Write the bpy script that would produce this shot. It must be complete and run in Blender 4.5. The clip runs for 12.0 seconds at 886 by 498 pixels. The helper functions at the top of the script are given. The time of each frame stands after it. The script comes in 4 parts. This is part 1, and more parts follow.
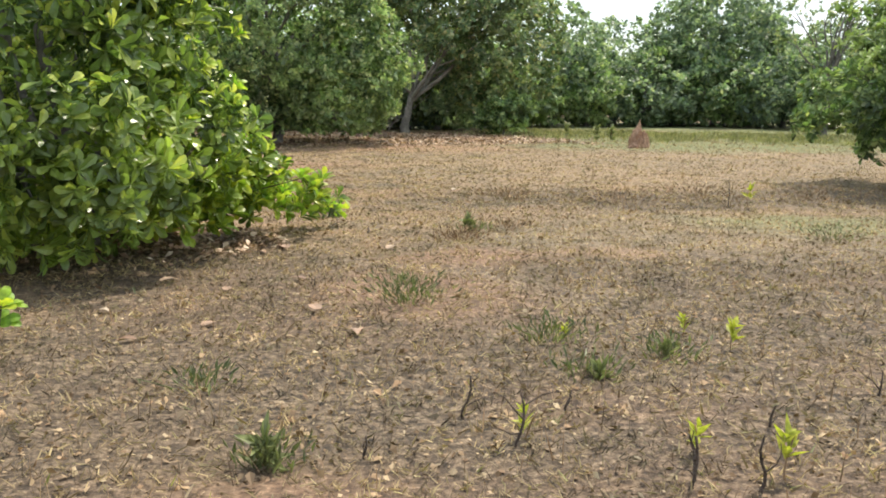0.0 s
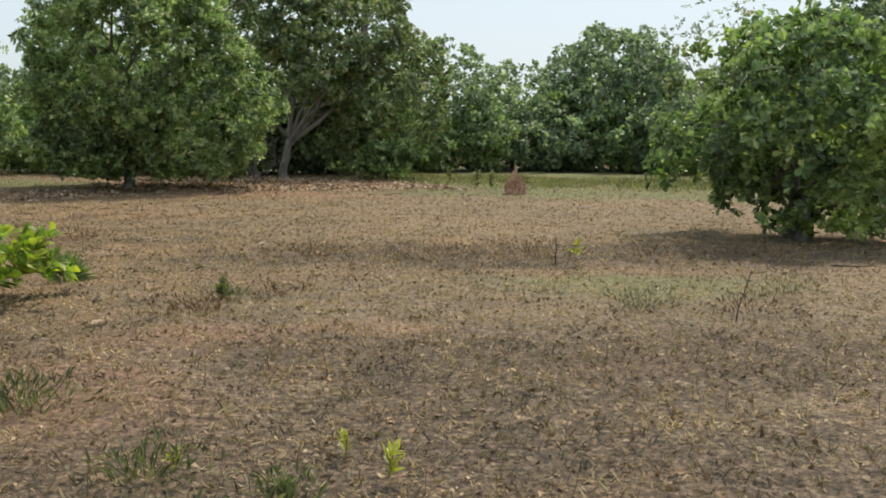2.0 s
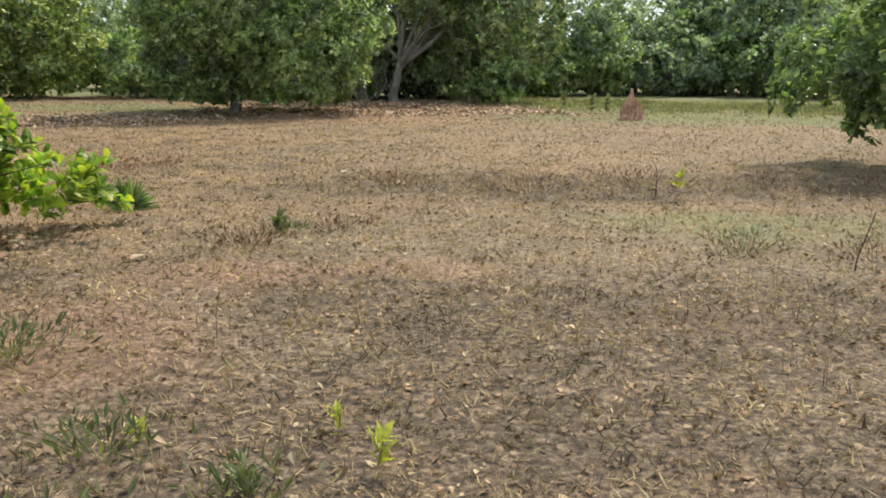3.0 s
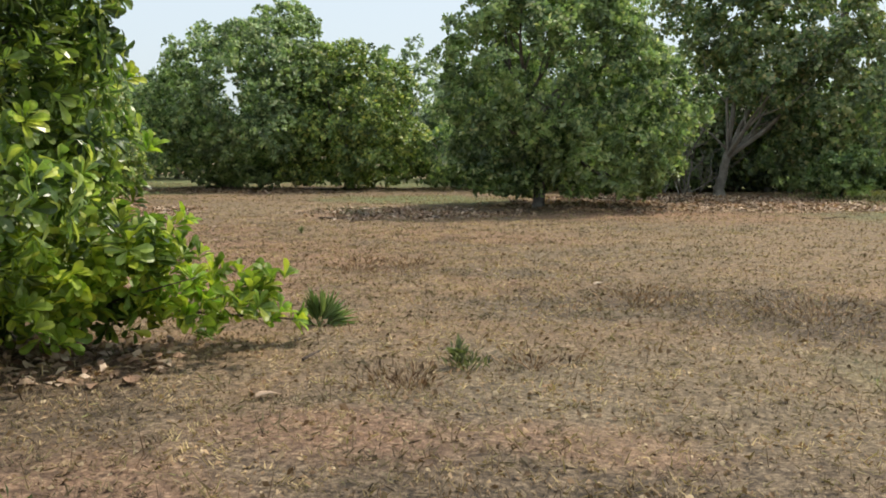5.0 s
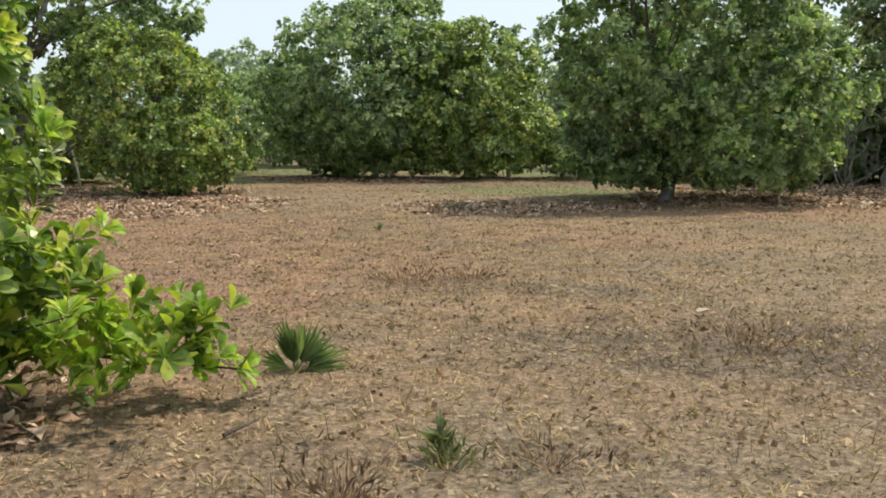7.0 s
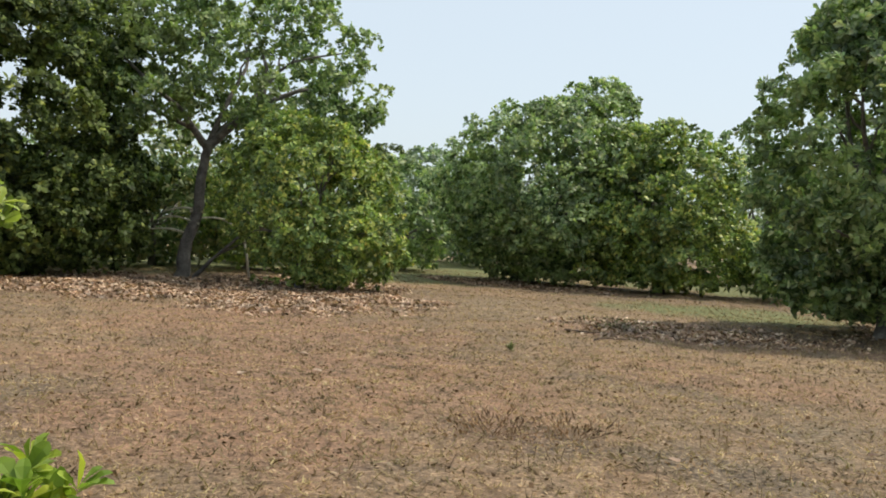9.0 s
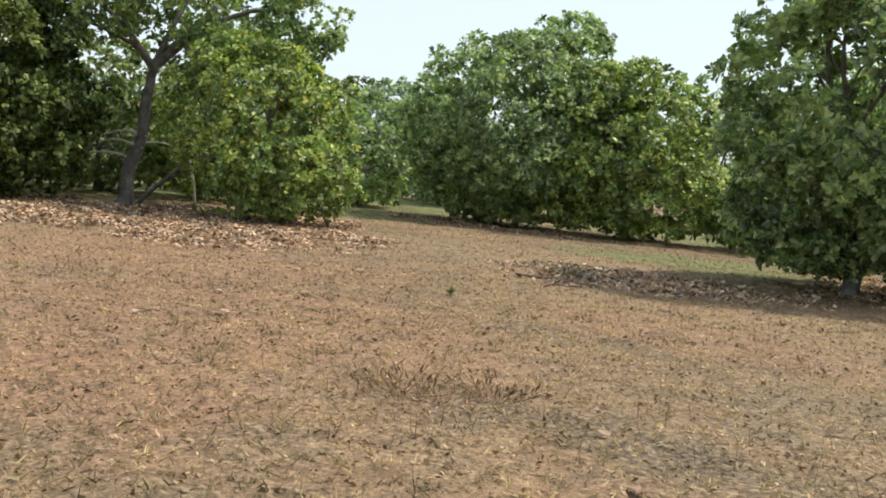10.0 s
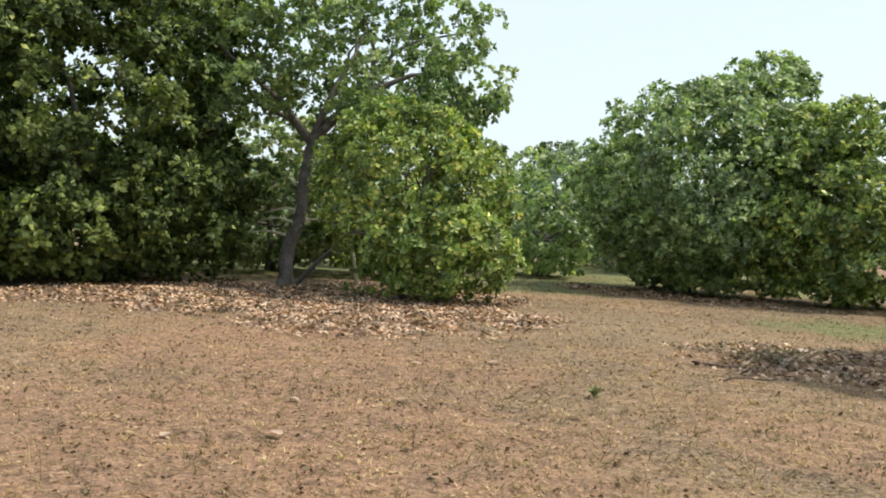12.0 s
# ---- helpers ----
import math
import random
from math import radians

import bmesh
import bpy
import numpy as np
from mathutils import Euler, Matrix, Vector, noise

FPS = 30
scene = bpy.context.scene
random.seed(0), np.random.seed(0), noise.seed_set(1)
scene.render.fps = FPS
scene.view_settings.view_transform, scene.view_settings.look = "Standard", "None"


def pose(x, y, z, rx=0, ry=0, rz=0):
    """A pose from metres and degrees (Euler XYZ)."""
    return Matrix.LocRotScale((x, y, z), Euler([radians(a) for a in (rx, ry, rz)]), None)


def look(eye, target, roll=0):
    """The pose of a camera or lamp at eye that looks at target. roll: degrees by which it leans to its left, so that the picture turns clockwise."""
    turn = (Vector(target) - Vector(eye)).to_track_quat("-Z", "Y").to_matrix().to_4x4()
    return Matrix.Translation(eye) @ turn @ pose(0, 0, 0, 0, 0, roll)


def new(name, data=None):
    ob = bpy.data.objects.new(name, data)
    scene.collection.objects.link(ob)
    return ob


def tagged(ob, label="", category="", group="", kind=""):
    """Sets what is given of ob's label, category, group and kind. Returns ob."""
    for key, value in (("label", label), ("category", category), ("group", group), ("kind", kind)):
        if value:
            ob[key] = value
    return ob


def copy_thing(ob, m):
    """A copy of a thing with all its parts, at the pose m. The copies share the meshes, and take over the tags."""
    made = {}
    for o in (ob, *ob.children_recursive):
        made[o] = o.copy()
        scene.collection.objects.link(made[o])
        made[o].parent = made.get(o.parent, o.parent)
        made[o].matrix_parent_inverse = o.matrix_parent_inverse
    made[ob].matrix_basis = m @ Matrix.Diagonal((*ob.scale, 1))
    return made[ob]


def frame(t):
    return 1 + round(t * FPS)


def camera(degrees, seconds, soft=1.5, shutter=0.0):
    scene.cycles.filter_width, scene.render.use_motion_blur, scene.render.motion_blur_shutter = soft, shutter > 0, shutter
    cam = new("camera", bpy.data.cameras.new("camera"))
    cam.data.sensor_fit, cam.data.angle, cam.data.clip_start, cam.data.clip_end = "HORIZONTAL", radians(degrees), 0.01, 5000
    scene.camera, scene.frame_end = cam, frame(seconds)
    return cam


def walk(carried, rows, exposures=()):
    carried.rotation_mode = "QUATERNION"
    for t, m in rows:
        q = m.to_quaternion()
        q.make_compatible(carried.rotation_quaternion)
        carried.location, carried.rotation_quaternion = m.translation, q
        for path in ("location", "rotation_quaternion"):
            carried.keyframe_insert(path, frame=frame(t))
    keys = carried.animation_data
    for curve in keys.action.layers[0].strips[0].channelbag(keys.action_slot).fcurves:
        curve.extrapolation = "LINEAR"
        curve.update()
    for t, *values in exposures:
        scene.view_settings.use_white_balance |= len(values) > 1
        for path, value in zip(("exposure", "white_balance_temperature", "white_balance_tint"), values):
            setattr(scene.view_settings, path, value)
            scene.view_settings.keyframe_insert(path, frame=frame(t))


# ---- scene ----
# ---- camera and its walk ----
cam = camera(49.78, 12.0, soft=1.8)
walk(cam, [
    (0.0, pose(0.000, 0.000, 1.497, 80.44, -0.58, -0.00)),
    (0.2, pose(0.267, 0.247, 1.484, 84.26, -2.97, -2.54)),
    (0.5, pose(0.602, 0.521, 1.492, 84.95, -3.92, -8.68)),
    (1.0, pose(0.912, 0.831, 1.485, 84.85, -3.71, -10.62)),
    (1.5, pose(1.215, 1.195, 1.497, 84.43, -1.34, -7.70)),
    (2.0, pose(1.629, 1.487, 1.501, 83.08, -0.89, -4.09)),
    (2.5, pose(1.842, 1.888, 1.414, 79.11, 0.44, 0.48)),
    (3.0, pose(2.108, 2.313, 1.457, 78.53, -0.54, 3.50)),
    (3.5, pose(2.415, 2.735, 1.467, 80.03, 1.85, 13.35)),
    (3.7, pose(2.476, 2.917, 1.451, 80.10, 1.29, 14.97)),
    (5.3, pose(2.868, 4.566, 1.531, 83.82, -0.61, 26.73)),
    (5.5, pose(2.842, 4.833, 1.507, 81.27, -0.51, 27.90)),
    (6.0, pose(2.846, 5.388, 1.546, 81.43, 2.05, 27.29)),
    (6.5, pose(2.801, 6.028, 1.527, 82.83, -0.77, 30.06)),
    (6.7, pose(2.726, 6.253, 1.499, 82.77, -0.21, 31.74)),
    (8.3, pose(2.314, 8.081, 1.467, 83.96, -0.24, 37.40)),
    (8.5, pose(2.248, 8.305, 1.511, 85.02, -0.75, 38.42)),
    (9.0, pose(2.156, 8.845, 1.528, 88.81, -2.77, 46.45)),
    (9.5, pose(1.974, 9.350, 1.466, 85.75, -4.30, 46.26)),
    (10.0, pose(1.716, 9.872, 1.481, 85.24, -4.95, 45.00)),
    (10.5, pose(1.454, 10.444, 1.498, 86.52, -4.04, 48.15)),
    (11.0, pose(1.049, 10.928, 1.509, 86.94, -3.80, 49.60)),
    (11.5, pose(0.737, 11.411, 1.519, 86.73, -2.67, 55.57)),
    (12.0, pose(0.594, 11.944, 1.572, 88.45, -2.51, 57.38)),
], exposures=[(0.0, 0.75), (0.5, -0.05), (1.0, -0.18), (1.5, -0.10), (2.0, 0.06), (2.5, 0.50), (3.0, 0.48), (3.5, 0.10), (5.5, 0.22), (6.0, 0.57), (6.5, 0.28), (8.5, 0.30), (9.0, 0.13), (9.5, 0.32), (10.0, 0.38), (10.5, 0.42), (11.0, 0.43), (11.5, 0.42), (12.0, 0.40)])

# ---- sky and sun ----
SUN_ELEV, SUN_ROT = radians(57), radians(36)
world = bpy.data.worlds.new("sky")
scene.world = world
world.use_nodes = True
wn = world.node_tree
sky = wn.nodes.new("ShaderNodeTexSky")
sky.sky_type = "NISHITA"
sky.sun_disc = False
sky.sun_elevation, sky.sun_rotation = SUN_ELEV, SUN_ROT
sky.air_density, sky.dust_density, sky.ozone_density = 1.0, 2.5, 2.0
wn.nodes["Background"].inputs["Strength"].default_value = 0.123
veil = wn.nodes.new("ShaderNodeMix")  # thin white haze over the whole sky
veil.data_type = "RGBA"
veil.inputs[0].default_value = 0.66
veil.inputs[7].default_value = (6.7, 7.5, 8.0, 1)
wn.links.new(sky.outputs["Color"], veil.inputs[6])
wn.links.new(veil.outputs[2], wn.nodes["Background"].inputs["Color"])
sun = new("sun", bpy.data.lights.new("sun", "SUN"))
sun.data.energy, sun.data.angle, sun.data.color = 3.3, radians(3.0), (1.0, 0.91, 0.76)
to_sun = Vector((math.sin(SUN_ROT) * math.cos(SUN_ELEV), math.cos(SUN_ROT) * math.cos(SUN_ELEV), math.sin(SUN_ELEV)))
sun.matrix_world = look(to_sun * 60, (0, 0, 0))


# ---- materials ----
def material(name, rough=0.8):
    m = bpy.data.materials.new(name)
    m.use_nodes = True
    m.node_tree.nodes["Principled BSDF"].inputs["Roughness"].default_value = rough
    return m, m.node_tree.nodes, m.node_tree.links


def ramp_node(nodes, stops):
    r = nodes.new("ShaderNodeValToRGB")
    while len(r.color_ramp.elements) < len(stops):
        r.color_ramp.elements.new(0.5)
    for e, (at, c) in zip(r.color_ramp.elements, stops):
        e.position, e.color = at, (*c, 1)
    return r


def noise_node(nodes, links, scale, detail=4.0, coord="Object", rough=0.55):
    tc = nodes.new("ShaderNodeTexCoord")
    n = nodes.new("ShaderNodeTexNoise")
    n.inputs["Scale"].default_value, n.inputs["Detail"].default_value, n.inputs["Roughness"].default_value = scale, detail, rough
    links.new(tc.outputs[coord], n.inputs["Vector"])
    return n


def mix_node(nodes, links, a, b, fac, mode="MIX"):
    m = nodes.new("ShaderNodeMix")
    m.data_type, m.blend_type = "RGBA", mode
    for sock, v in ((m.inputs[6], a), (m.inputs[7], b), (m.inputs[0], fac)):
        if isinstance(v, (int, float)):
            sock.default_value = v
        elif isinstance(v, tuple):
            sock.default_value = (*v, 1)
        else:
            links.new(v, sock)
    return m.outputs[2]


def leaf_material(name, stops, patch, patch_amount=0.55, glow=0.26, rough=0.42, per="island", gloss=0.38):
    """Leaves: a colour for each leaf, drifting in patches over the crown, with light through the blade."""
    m, n, l = material(name, rough)
    if per == "island":
        rnd = n.new("ShaderNodeNewGeometry").outputs["Random Per Island"]
    else:
        rnd = n.new("ShaderNodeObjectInfo").outputs["Random"]
    base = ramp_node(n, stops)
    l.new(rnd, base.inputs["Fac"])
    big = noise_node(n, l, 0.55, 2.0)
    pr = ramp_node(n, [(0.44, (0, 0, 0)), (0.68, (1, 1, 1))])
    l.new(big.outputs["Fac"], pr.inputs["Fac"])
    mul = n.new("ShaderNodeMath")
    mul.operation = "MULTIPLY"
    mul.inputs[1].default_value = patch_amount
    l.new(pr.outputs["Color"], mul.inputs[0])
    col = mix_node(n, l, base.outputs["Color"], patch, mul.outputs[0])
    # bright and dark clumps: sunlit tufts and shaded gaps multiplied into the colour
    tuft = noise_node(n, l, 2.0, 2.0)
    clump_light = ramp_node(n, [(0.35, (0.52, 0.55, 0.54)), (0.65, (1.5, 1.47, 1.34))])
    l.new(tuft.outputs["Fac"], clump_light.inputs["Fac"])
    col = mix_node(n, l, col, clump_light.outputs["Color"], 1.0, "MULTIPLY")
    fine = noise_node(n, l, 14.0, 2.0)
    col = mix_node(n, l, col, fine.outputs["Fac"], 0.22, "OVERLAY")
    p = n["Principled BSDF"]
    l.new(col, p.inputs["Base Color"])
    p.inputs["Specular IOR Level"].default_value = gloss
    tr = n.new("ShaderNodeBsdfTranslucent")
    l.new(mix_node(n, l, col, (0.55, 0.75, 0.08), 0.45, "OVERLAY"), tr.inputs["Color"])
    mx = n.new("ShaderNodeMixShader")
    mx.inputs[0].default_value = glow
    l.new(p.outputs[0], mx.inputs[1])
    l.new(tr.outputs[0], mx.inputs[2])
    l.new(mx.outputs[0], n["Material Output"].inputs["Surface"])
    return m


LEAF_MID = leaf_material("cashew_leaf", [(0.0, (0.087, 0.14, 0.0728)), (0.4, (0.195, 0.28, 0.1404)), (0.72, (0.35, 0.44, 0.234)), (1.0, (0.56, 0.57, 0.351))], (0.36, 0.44, 0.2015), 0.55, 0.46, 0.42, gloss=0.65)
# bright top stop on a dark leaf: sunlit tufts put into the colour
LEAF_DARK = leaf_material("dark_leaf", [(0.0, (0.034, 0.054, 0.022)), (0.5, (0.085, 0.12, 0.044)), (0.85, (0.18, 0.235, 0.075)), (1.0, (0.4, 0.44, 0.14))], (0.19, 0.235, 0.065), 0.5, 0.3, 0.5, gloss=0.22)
LEAF_YELLOW = leaf_material("young_leaf", [(0.0, (0.08, 0.125, 0.0425)), (0.45, (0.22, 0.31, 0.1)), (0.82, (0.45, 0.52, 0.1562)), (1.0, (0.66, 0.58, 0.2))], (0.14, 0.225, 0.0875), 0.6, 0.32, 0.42, gloss=0.5)
LEAF_OLIVE = leaf_material("olive_leaf", [(0.0, (0.1, 0.151, 0.08242)), (0.5, (0.191, 0.27, 0.143)), (0.85, (0.331, 0.36, 0.1911)), (1.0, (0.507, 0.408, 0.2379))], (0.348, 0.343, 0.2002), 0.45, 0.42, 0.44, gloss=0.55)
# leaf of the far crowns: distance haze put into a paler, greyer colour
LEAF_HAZED = leaf_material("hazed_leaf", [(0.0, (0.108, 0.157, 0.1172)), (0.6, (0.25, 0.323, 0.2322)), (1.0, (0.489, 0.516, 0.3834))], (0.36, 0.43, 0.324), 0.4, 0.52, 0.46, gloss=0.65)
LEAF_NEAR = leaf_material("fresh_leaf", [(0.0, (0.045, 0.08, 0.024)), (0.4, (0.12, 0.19, 0.062)), (0.75, (0.3, 0.4, 0.11)), (1.0, (0.62, 0.66, 0.16))], (0.4, 0.47, 0.09), 0.42, 0.42, 0.3, gloss=0.6)
LEAF_TIP = leaf_material("shoot_leaf", [(0.0, (0.138, 0.253, 0.0345)), (0.6, (0.287, 0.414, 0.0517)), (1.0, (0.483, 0.506, 0.069))], (0.345, 0.437, 0.0575), 0.4, 0.45, 0.42, "object")
LEAF_SHOOTS = leaf_material("low_branch_leaf", [(0.0, (0.0614, 0.118, 0.0234)), (0.5, (0.184, 0.281, 0.0432)), (1.0, (0.513, 0.543, 0.0798))], (0.365, 0.445, 0.054), 0.5, 0.4, 0.42)
BLOSSOM = leaf_material("blossom", [(0.0, (0.3, 0.34, 0.16)), (1.0, (0.55, 0.54, 0.32))], (0.5, 0.48, 0.28), 0.4)
WEED = leaf_material("weed_leaf", [(0.0, (0.1, 0.125, 0.055)), (0.6, (0.17, 0.19, 0.085)), (1.0, (0.25, 0.25, 0.115))], (0.18, 0.18, 0.09), 0.4)
# wide stops paint in shaded inner leaves and pale highlights
LEAF_OPEN = leaf_material("open_leaf", [(0.0, (0.07, 0.115, 0.05625)), (0.45, (0.16, 0.245, 0.1063)), (0.8, (0.3, 0.39, 0.1812)), (1.0, (0.5, 0.54, 0.275))], (0.36, 0.42, 0.15), 0.6, 0.44, 0.42, gloss=0.65)
SEEDLING = leaf_material("seedling_leaf", [(0.0, (0.26, 0.3, 0.04)), (1.0, (0.45, 0.44, 0.07))], (0.36, 0.38, 0.05), 0.4, 0.4)
PALM = leaf_material("palm_leaf", [(0.0, (0.085, 0.14, 0.05)), (0.7, (0.2, 0.29, 0.095)), (1.0, (0.34, 0.4, 0.17))], (0.16, 0.22, 0.08), 0.4, 0.3)
DRY = leaf_material("dry_leaf", [(0.0, (0.15, 0.09, 0.052)), (0.35, (0.24, 0.152, 0.09)), (0.75, (0.36, 0.255, 0.16)), (1.0, (0.47, 0.37, 0.25))], (0.26, 0.16, 0.095), 0.4, 0.1, 0.75)
DRY_PALE = leaf_material("pale_litter", [(0.0, (0.1, 0.058, 0.038)), (0.3, (0.28, 0.17, 0.115)), (0.7, (0.46, 0.32, 0.235)), (1.0, (0.66, 0.52, 0.42))], (0.34, 0.2, 0.135), 0.35, 0.12, 0.6)
STRAW = leaf_material("dry_grass", [(0.0, (0.12, 0.085, 0.0484)), (0.3, (0.26, 0.19, 0.106)), (0.7, (0.4, 0.3, 0.167)), (0.93, (0.5, 0.4, 0.229)), (1.0, (0.24, 0.25, 0.088))], (0.28, 0.22, 0.132), 0.5, 0.2, 0.8)
DEAD = leaf_material("dead_stem", [(0.0, (0.129, 0.0779, 0.0482)), (0.6, (0.308, 0.19, 0.116)), (1.0, (0.48, 0.34, 0.22))], (0.21, 0.155, 0.105), 0.4, 0.05, 0.85)
WITHERED = leaf_material("withered_weed", [(0.0, (0.065, 0.045, 0.03)), (0.6, (0.18, 0.128, 0.083)), (1.0, (0.38, 0.29, 0.19))], (0.14, 0.105, 0.068), 0.4, 0.05, 0.85)


def bark_material(name, dark, light, scale):
    m, n, l = material(name, 0.9)
    a = noise_node(n, l, scale, 6.0, rough=0.7)
    b = noise_node(n, l, scale * 7, 5.0)
    r = ramp_node(n, [(0.32, dark), (0.68, light)])
    l.new(a.outputs["Fac"], r.inputs["Fac"])
    l.new(mix_node(n, l, r.outputs["Color"], b.outputs["Fac"], 0.5, "OVERLAY"), n["Principled BSDF"].inputs["Base Color"])
    bump = n.new("ShaderNodeBump")
    bump.inputs["Strength"].default_value, bump.inputs["Distance"].default_value = 0.9, 0.03
    l.new(b.outputs["Fac"], bump.inputs["Height"])
    l.new(bump.outputs[0], n["Principled BSDF"].inputs["Normal"])
    return m


BARK = bark_material("bark", (0.07, 0.063, 0.056), (0.24, 0.22, 0.195), 4.0)
BARK_PALE = bark_material("pale_bark", (0.13, 0.115, 0.095), (0.33, 0.3, 0.255), 3.0)
TWIG = bark_material("twig_bark", (0.045, 0.033, 0.025), (0.15, 0.11, 0.085), 9.0)
FROND_DRY = bark_material("dry_frond", (0.5, 0.45, 0.33), (0.72, 0.68, 0.54), 5.0)
MOUND = bark_material("red_earth", (0.26, 0.13, 0.08), (0.62, 0.41, 0.28), 4.5)


def ground_material():
    """Red-tan soil under dry grass: bare patches, grey mats of dead weed, a greener strip along the far trees."""
    m, n, l = material("dry_field", 0.95)
    big = noise_node(n, l, 0.22, 3.0)
    mid = noise_node(n, l, 1.3, 6.0, rough=0.65)
    fine = noise_node(n, l, 22.0, 6.0, rough=0.7)
    grit = noise_node(n, l, 95.0, 3.0, rough=0.7)
    soil = ramp_node(n, [(0.25, (0.2, 0.125, 0.07)), (0.5, (0.33, 0.215, 0.125)), (0.75, (0.45, 0.315, 0.19))])
    l.new(mid.outputs["Fac"], soil.inputs["Fac"])
    mat = ramp_node(n, [(0.36, (0.05, 0.037, 0.025)), (0.48, (0.15, 0.11, 0.072)), (0.64, (0.3, 0.235, 0.155))])
    l.new(fine.outputs["Fac"], mat.inputs["Fac"])
    cover = ramp_node(n, [(0.4, (0, 0, 0)), (0.62, (1, 1, 1))])
    l.new(mix_node(n, l, mid.outputs["Fac"], big.outputs["Fac"], 0.55), cover.inputs["Fac"])
    col = mix_node(n, l, soil.outputs["Color"], mat.outputs["Color"], cover.outputs["Color"])
    att = n.new("ShaderNodeAttribute")
    att.attribute_name = "cover"
    sep = n.new("ShaderNodeSeparateColor")
    l.new(att.outputs["Color"], sep.inputs[0])
    col = mix_node(n, l, col, (0.155, 0.195, 0.07), sep.outputs[1])
    col = mix_node(n, l, col, mat.outputs["Color"], sep.outputs[0])
    col = mix_node(n, l, col, (0.38, 0.2, 0.125), sep.outputs[2])
    col = mix_node(n, l, col, (0.25, 0.145, 0.095), att.outputs["Alpha"])
    tone = n.new("ShaderNodeAttribute")
    tone.attribute_name = "tone"
    ts = n.new("ShaderNodeSeparateColor")
    l.new(tone.outputs["Color"], ts.inputs[0])
    col = mix_node(n, l, col, (0.3, 0.24, 0.15), ts.outputs[0])
    # dark weed mats, and the broad tree's shade painted with the same tones
    weed_and_shade = ramp_node(n, [(0.36, (0.03, 0.024, 0.017)), (0.5, (0.112, 0.078, 0.05)), (0.66, (0.24, 0.18, 0.12))])
    l.new(fine.outputs["Fac"], weed_and_shade.inputs["Fac"])
    col = mix_node(n, l, col, weed_and_shade.outputs["Color"], ts.outputs[1])
    patch = noise_node(n, l, 6.5, 5.0, rough=0.7)
    pr = ramp_node(n, [(0.36, (0.47, 0.45, 0.42)), (0.5, (0.92, 0.91, 0.89)), (0.66, (1.24, 1.21, 1.16))])
    l.new(patch.outputs["Fac"], pr.inputs["Fac"])
    col = mix_node(n, l, col, pr.outputs["Color"], 0.85, "MULTIPLY")
    # small dark specks: shadows of grass tufts painted into the ground
    tuft_shadow = noise_node(n, l, 34.0, 5.0, rough=0.75)
    sr = ramp_node(n, [(0.54, (0, 0, 0)), (0.63, (0.8, 0.8, 0.8))])
    l.new(tuft_shadow.outputs["Fac"], sr.inputs["Fac"])
    col = mix_node(n, l, col, (0.09, 0.062, 0.04), sr.outputs["Color"])
    col = mix_node(n, l, col, fine.outputs["Fac"], 0.85, "OVERLAY")
    col = mix_node(n, l, col, grit.outputs["Fac"], 0.8, "OVERLAY")
    l.new(col, n["Principled BSDF"].inputs["Base Color"])
    bump = n.new("ShaderNodeBump")
    bump.inputs["Strength"].default_value, bump.inputs["Distance"].default_value = 0.8, 0.03
    l.new(fine.outputs["Fac"], bump.inputs["Height"])
    l.new(bump.outputs[0], n["Principled BSDF"].inputs["Normal"])
    return m


GROUND = ground_material()


# ---- mesh helpers ----
def tri_mesh(name, verts, tris, mat, smooth=False):
    me = bpy.data.meshes.new(name)
    verts, tris = np.asarray(verts, np.float32), np.asarray(tris, np.int32)
    me.vertices.add(len(verts))
    me.vertices.foreach_set("co", verts.ravel())
    me.loops.add(tris.size)
    me.loops.foreach_set("vertex_index", tris.ravel())
    me.polygons.add(len(tris))
    me.polygons.foreach_set("loop_start", np.arange(0, tris.size, 3, dtype=np.int32))
    me.polygons.foreach_set("use_smooth", np.full(len(tris), smooth))
    me.materials.append(mat)
    me.update(calc_edges=True)
    return me


def part(name, me, parent, label=""):
    ob = new(name, me)
    ob.parent = parent
    return tagged(ob, label)


def thing(name, label, category, x, y, z=0.0, rz=0.0, group="", s=1.0):
    ob = new(name)
    ob.matrix_basis = pose(x, y, z, 0, 0, rz) @ Matrix.Scale(s, 4)
    return tagged(ob, label, category, group)


def unit(v):
    return v / np.maximum(np.linalg.norm(v, axis=-1, keepdims=True), 1e-9)


# a leaf's outline: along the midrib, across, up; wide towards its round end
LEAF_FINE = (np.array([(0, 0, 0), (.42, 0, -.035), (.78, 0, -.05), (1, 0, -.13), (.4, .27, .04), (.74, .5, .03), (.95, .3, -.07),
                       (.4, -.27, .04), (.74, -.5, .03), (.95, -.3, -.07)]),
             np.array([(0, 1, 4), (1, 5, 4), (1, 2, 5), (2, 6, 5), (2, 3, 6), (0, 7, 1), (1, 7, 8), (1, 8, 2), (2, 8, 9), (2, 9, 3)]))
LEAF_COARSE = (np.array([(0, 0, 0), (.6, 0, -.06), (1, 0, -.12), (.68, .5, .05), (.68, -.5, .05)]),
               np.array([(0, 1, 3), (1, 2, 3), (0, 4, 1), (1, 4, 2)]))
LEAF_LONG = (np.array([(0, 0, 0), (.5, 0, -.05), (1, 0, -.1), (.45, .5, .04), (.45, -.5, .04)]),
             np.array([(0, 1, 3), (1, 2, 3), (0, 4, 1), (1, 4, 2)]))
LEAF_FLAT = (np.array([(0, 0, 0), (.6, .5, .03), (.6, -.5, .03), (1, 0, -.1)]), np.array([(0, 2, 1), (1, 2, 3)]))
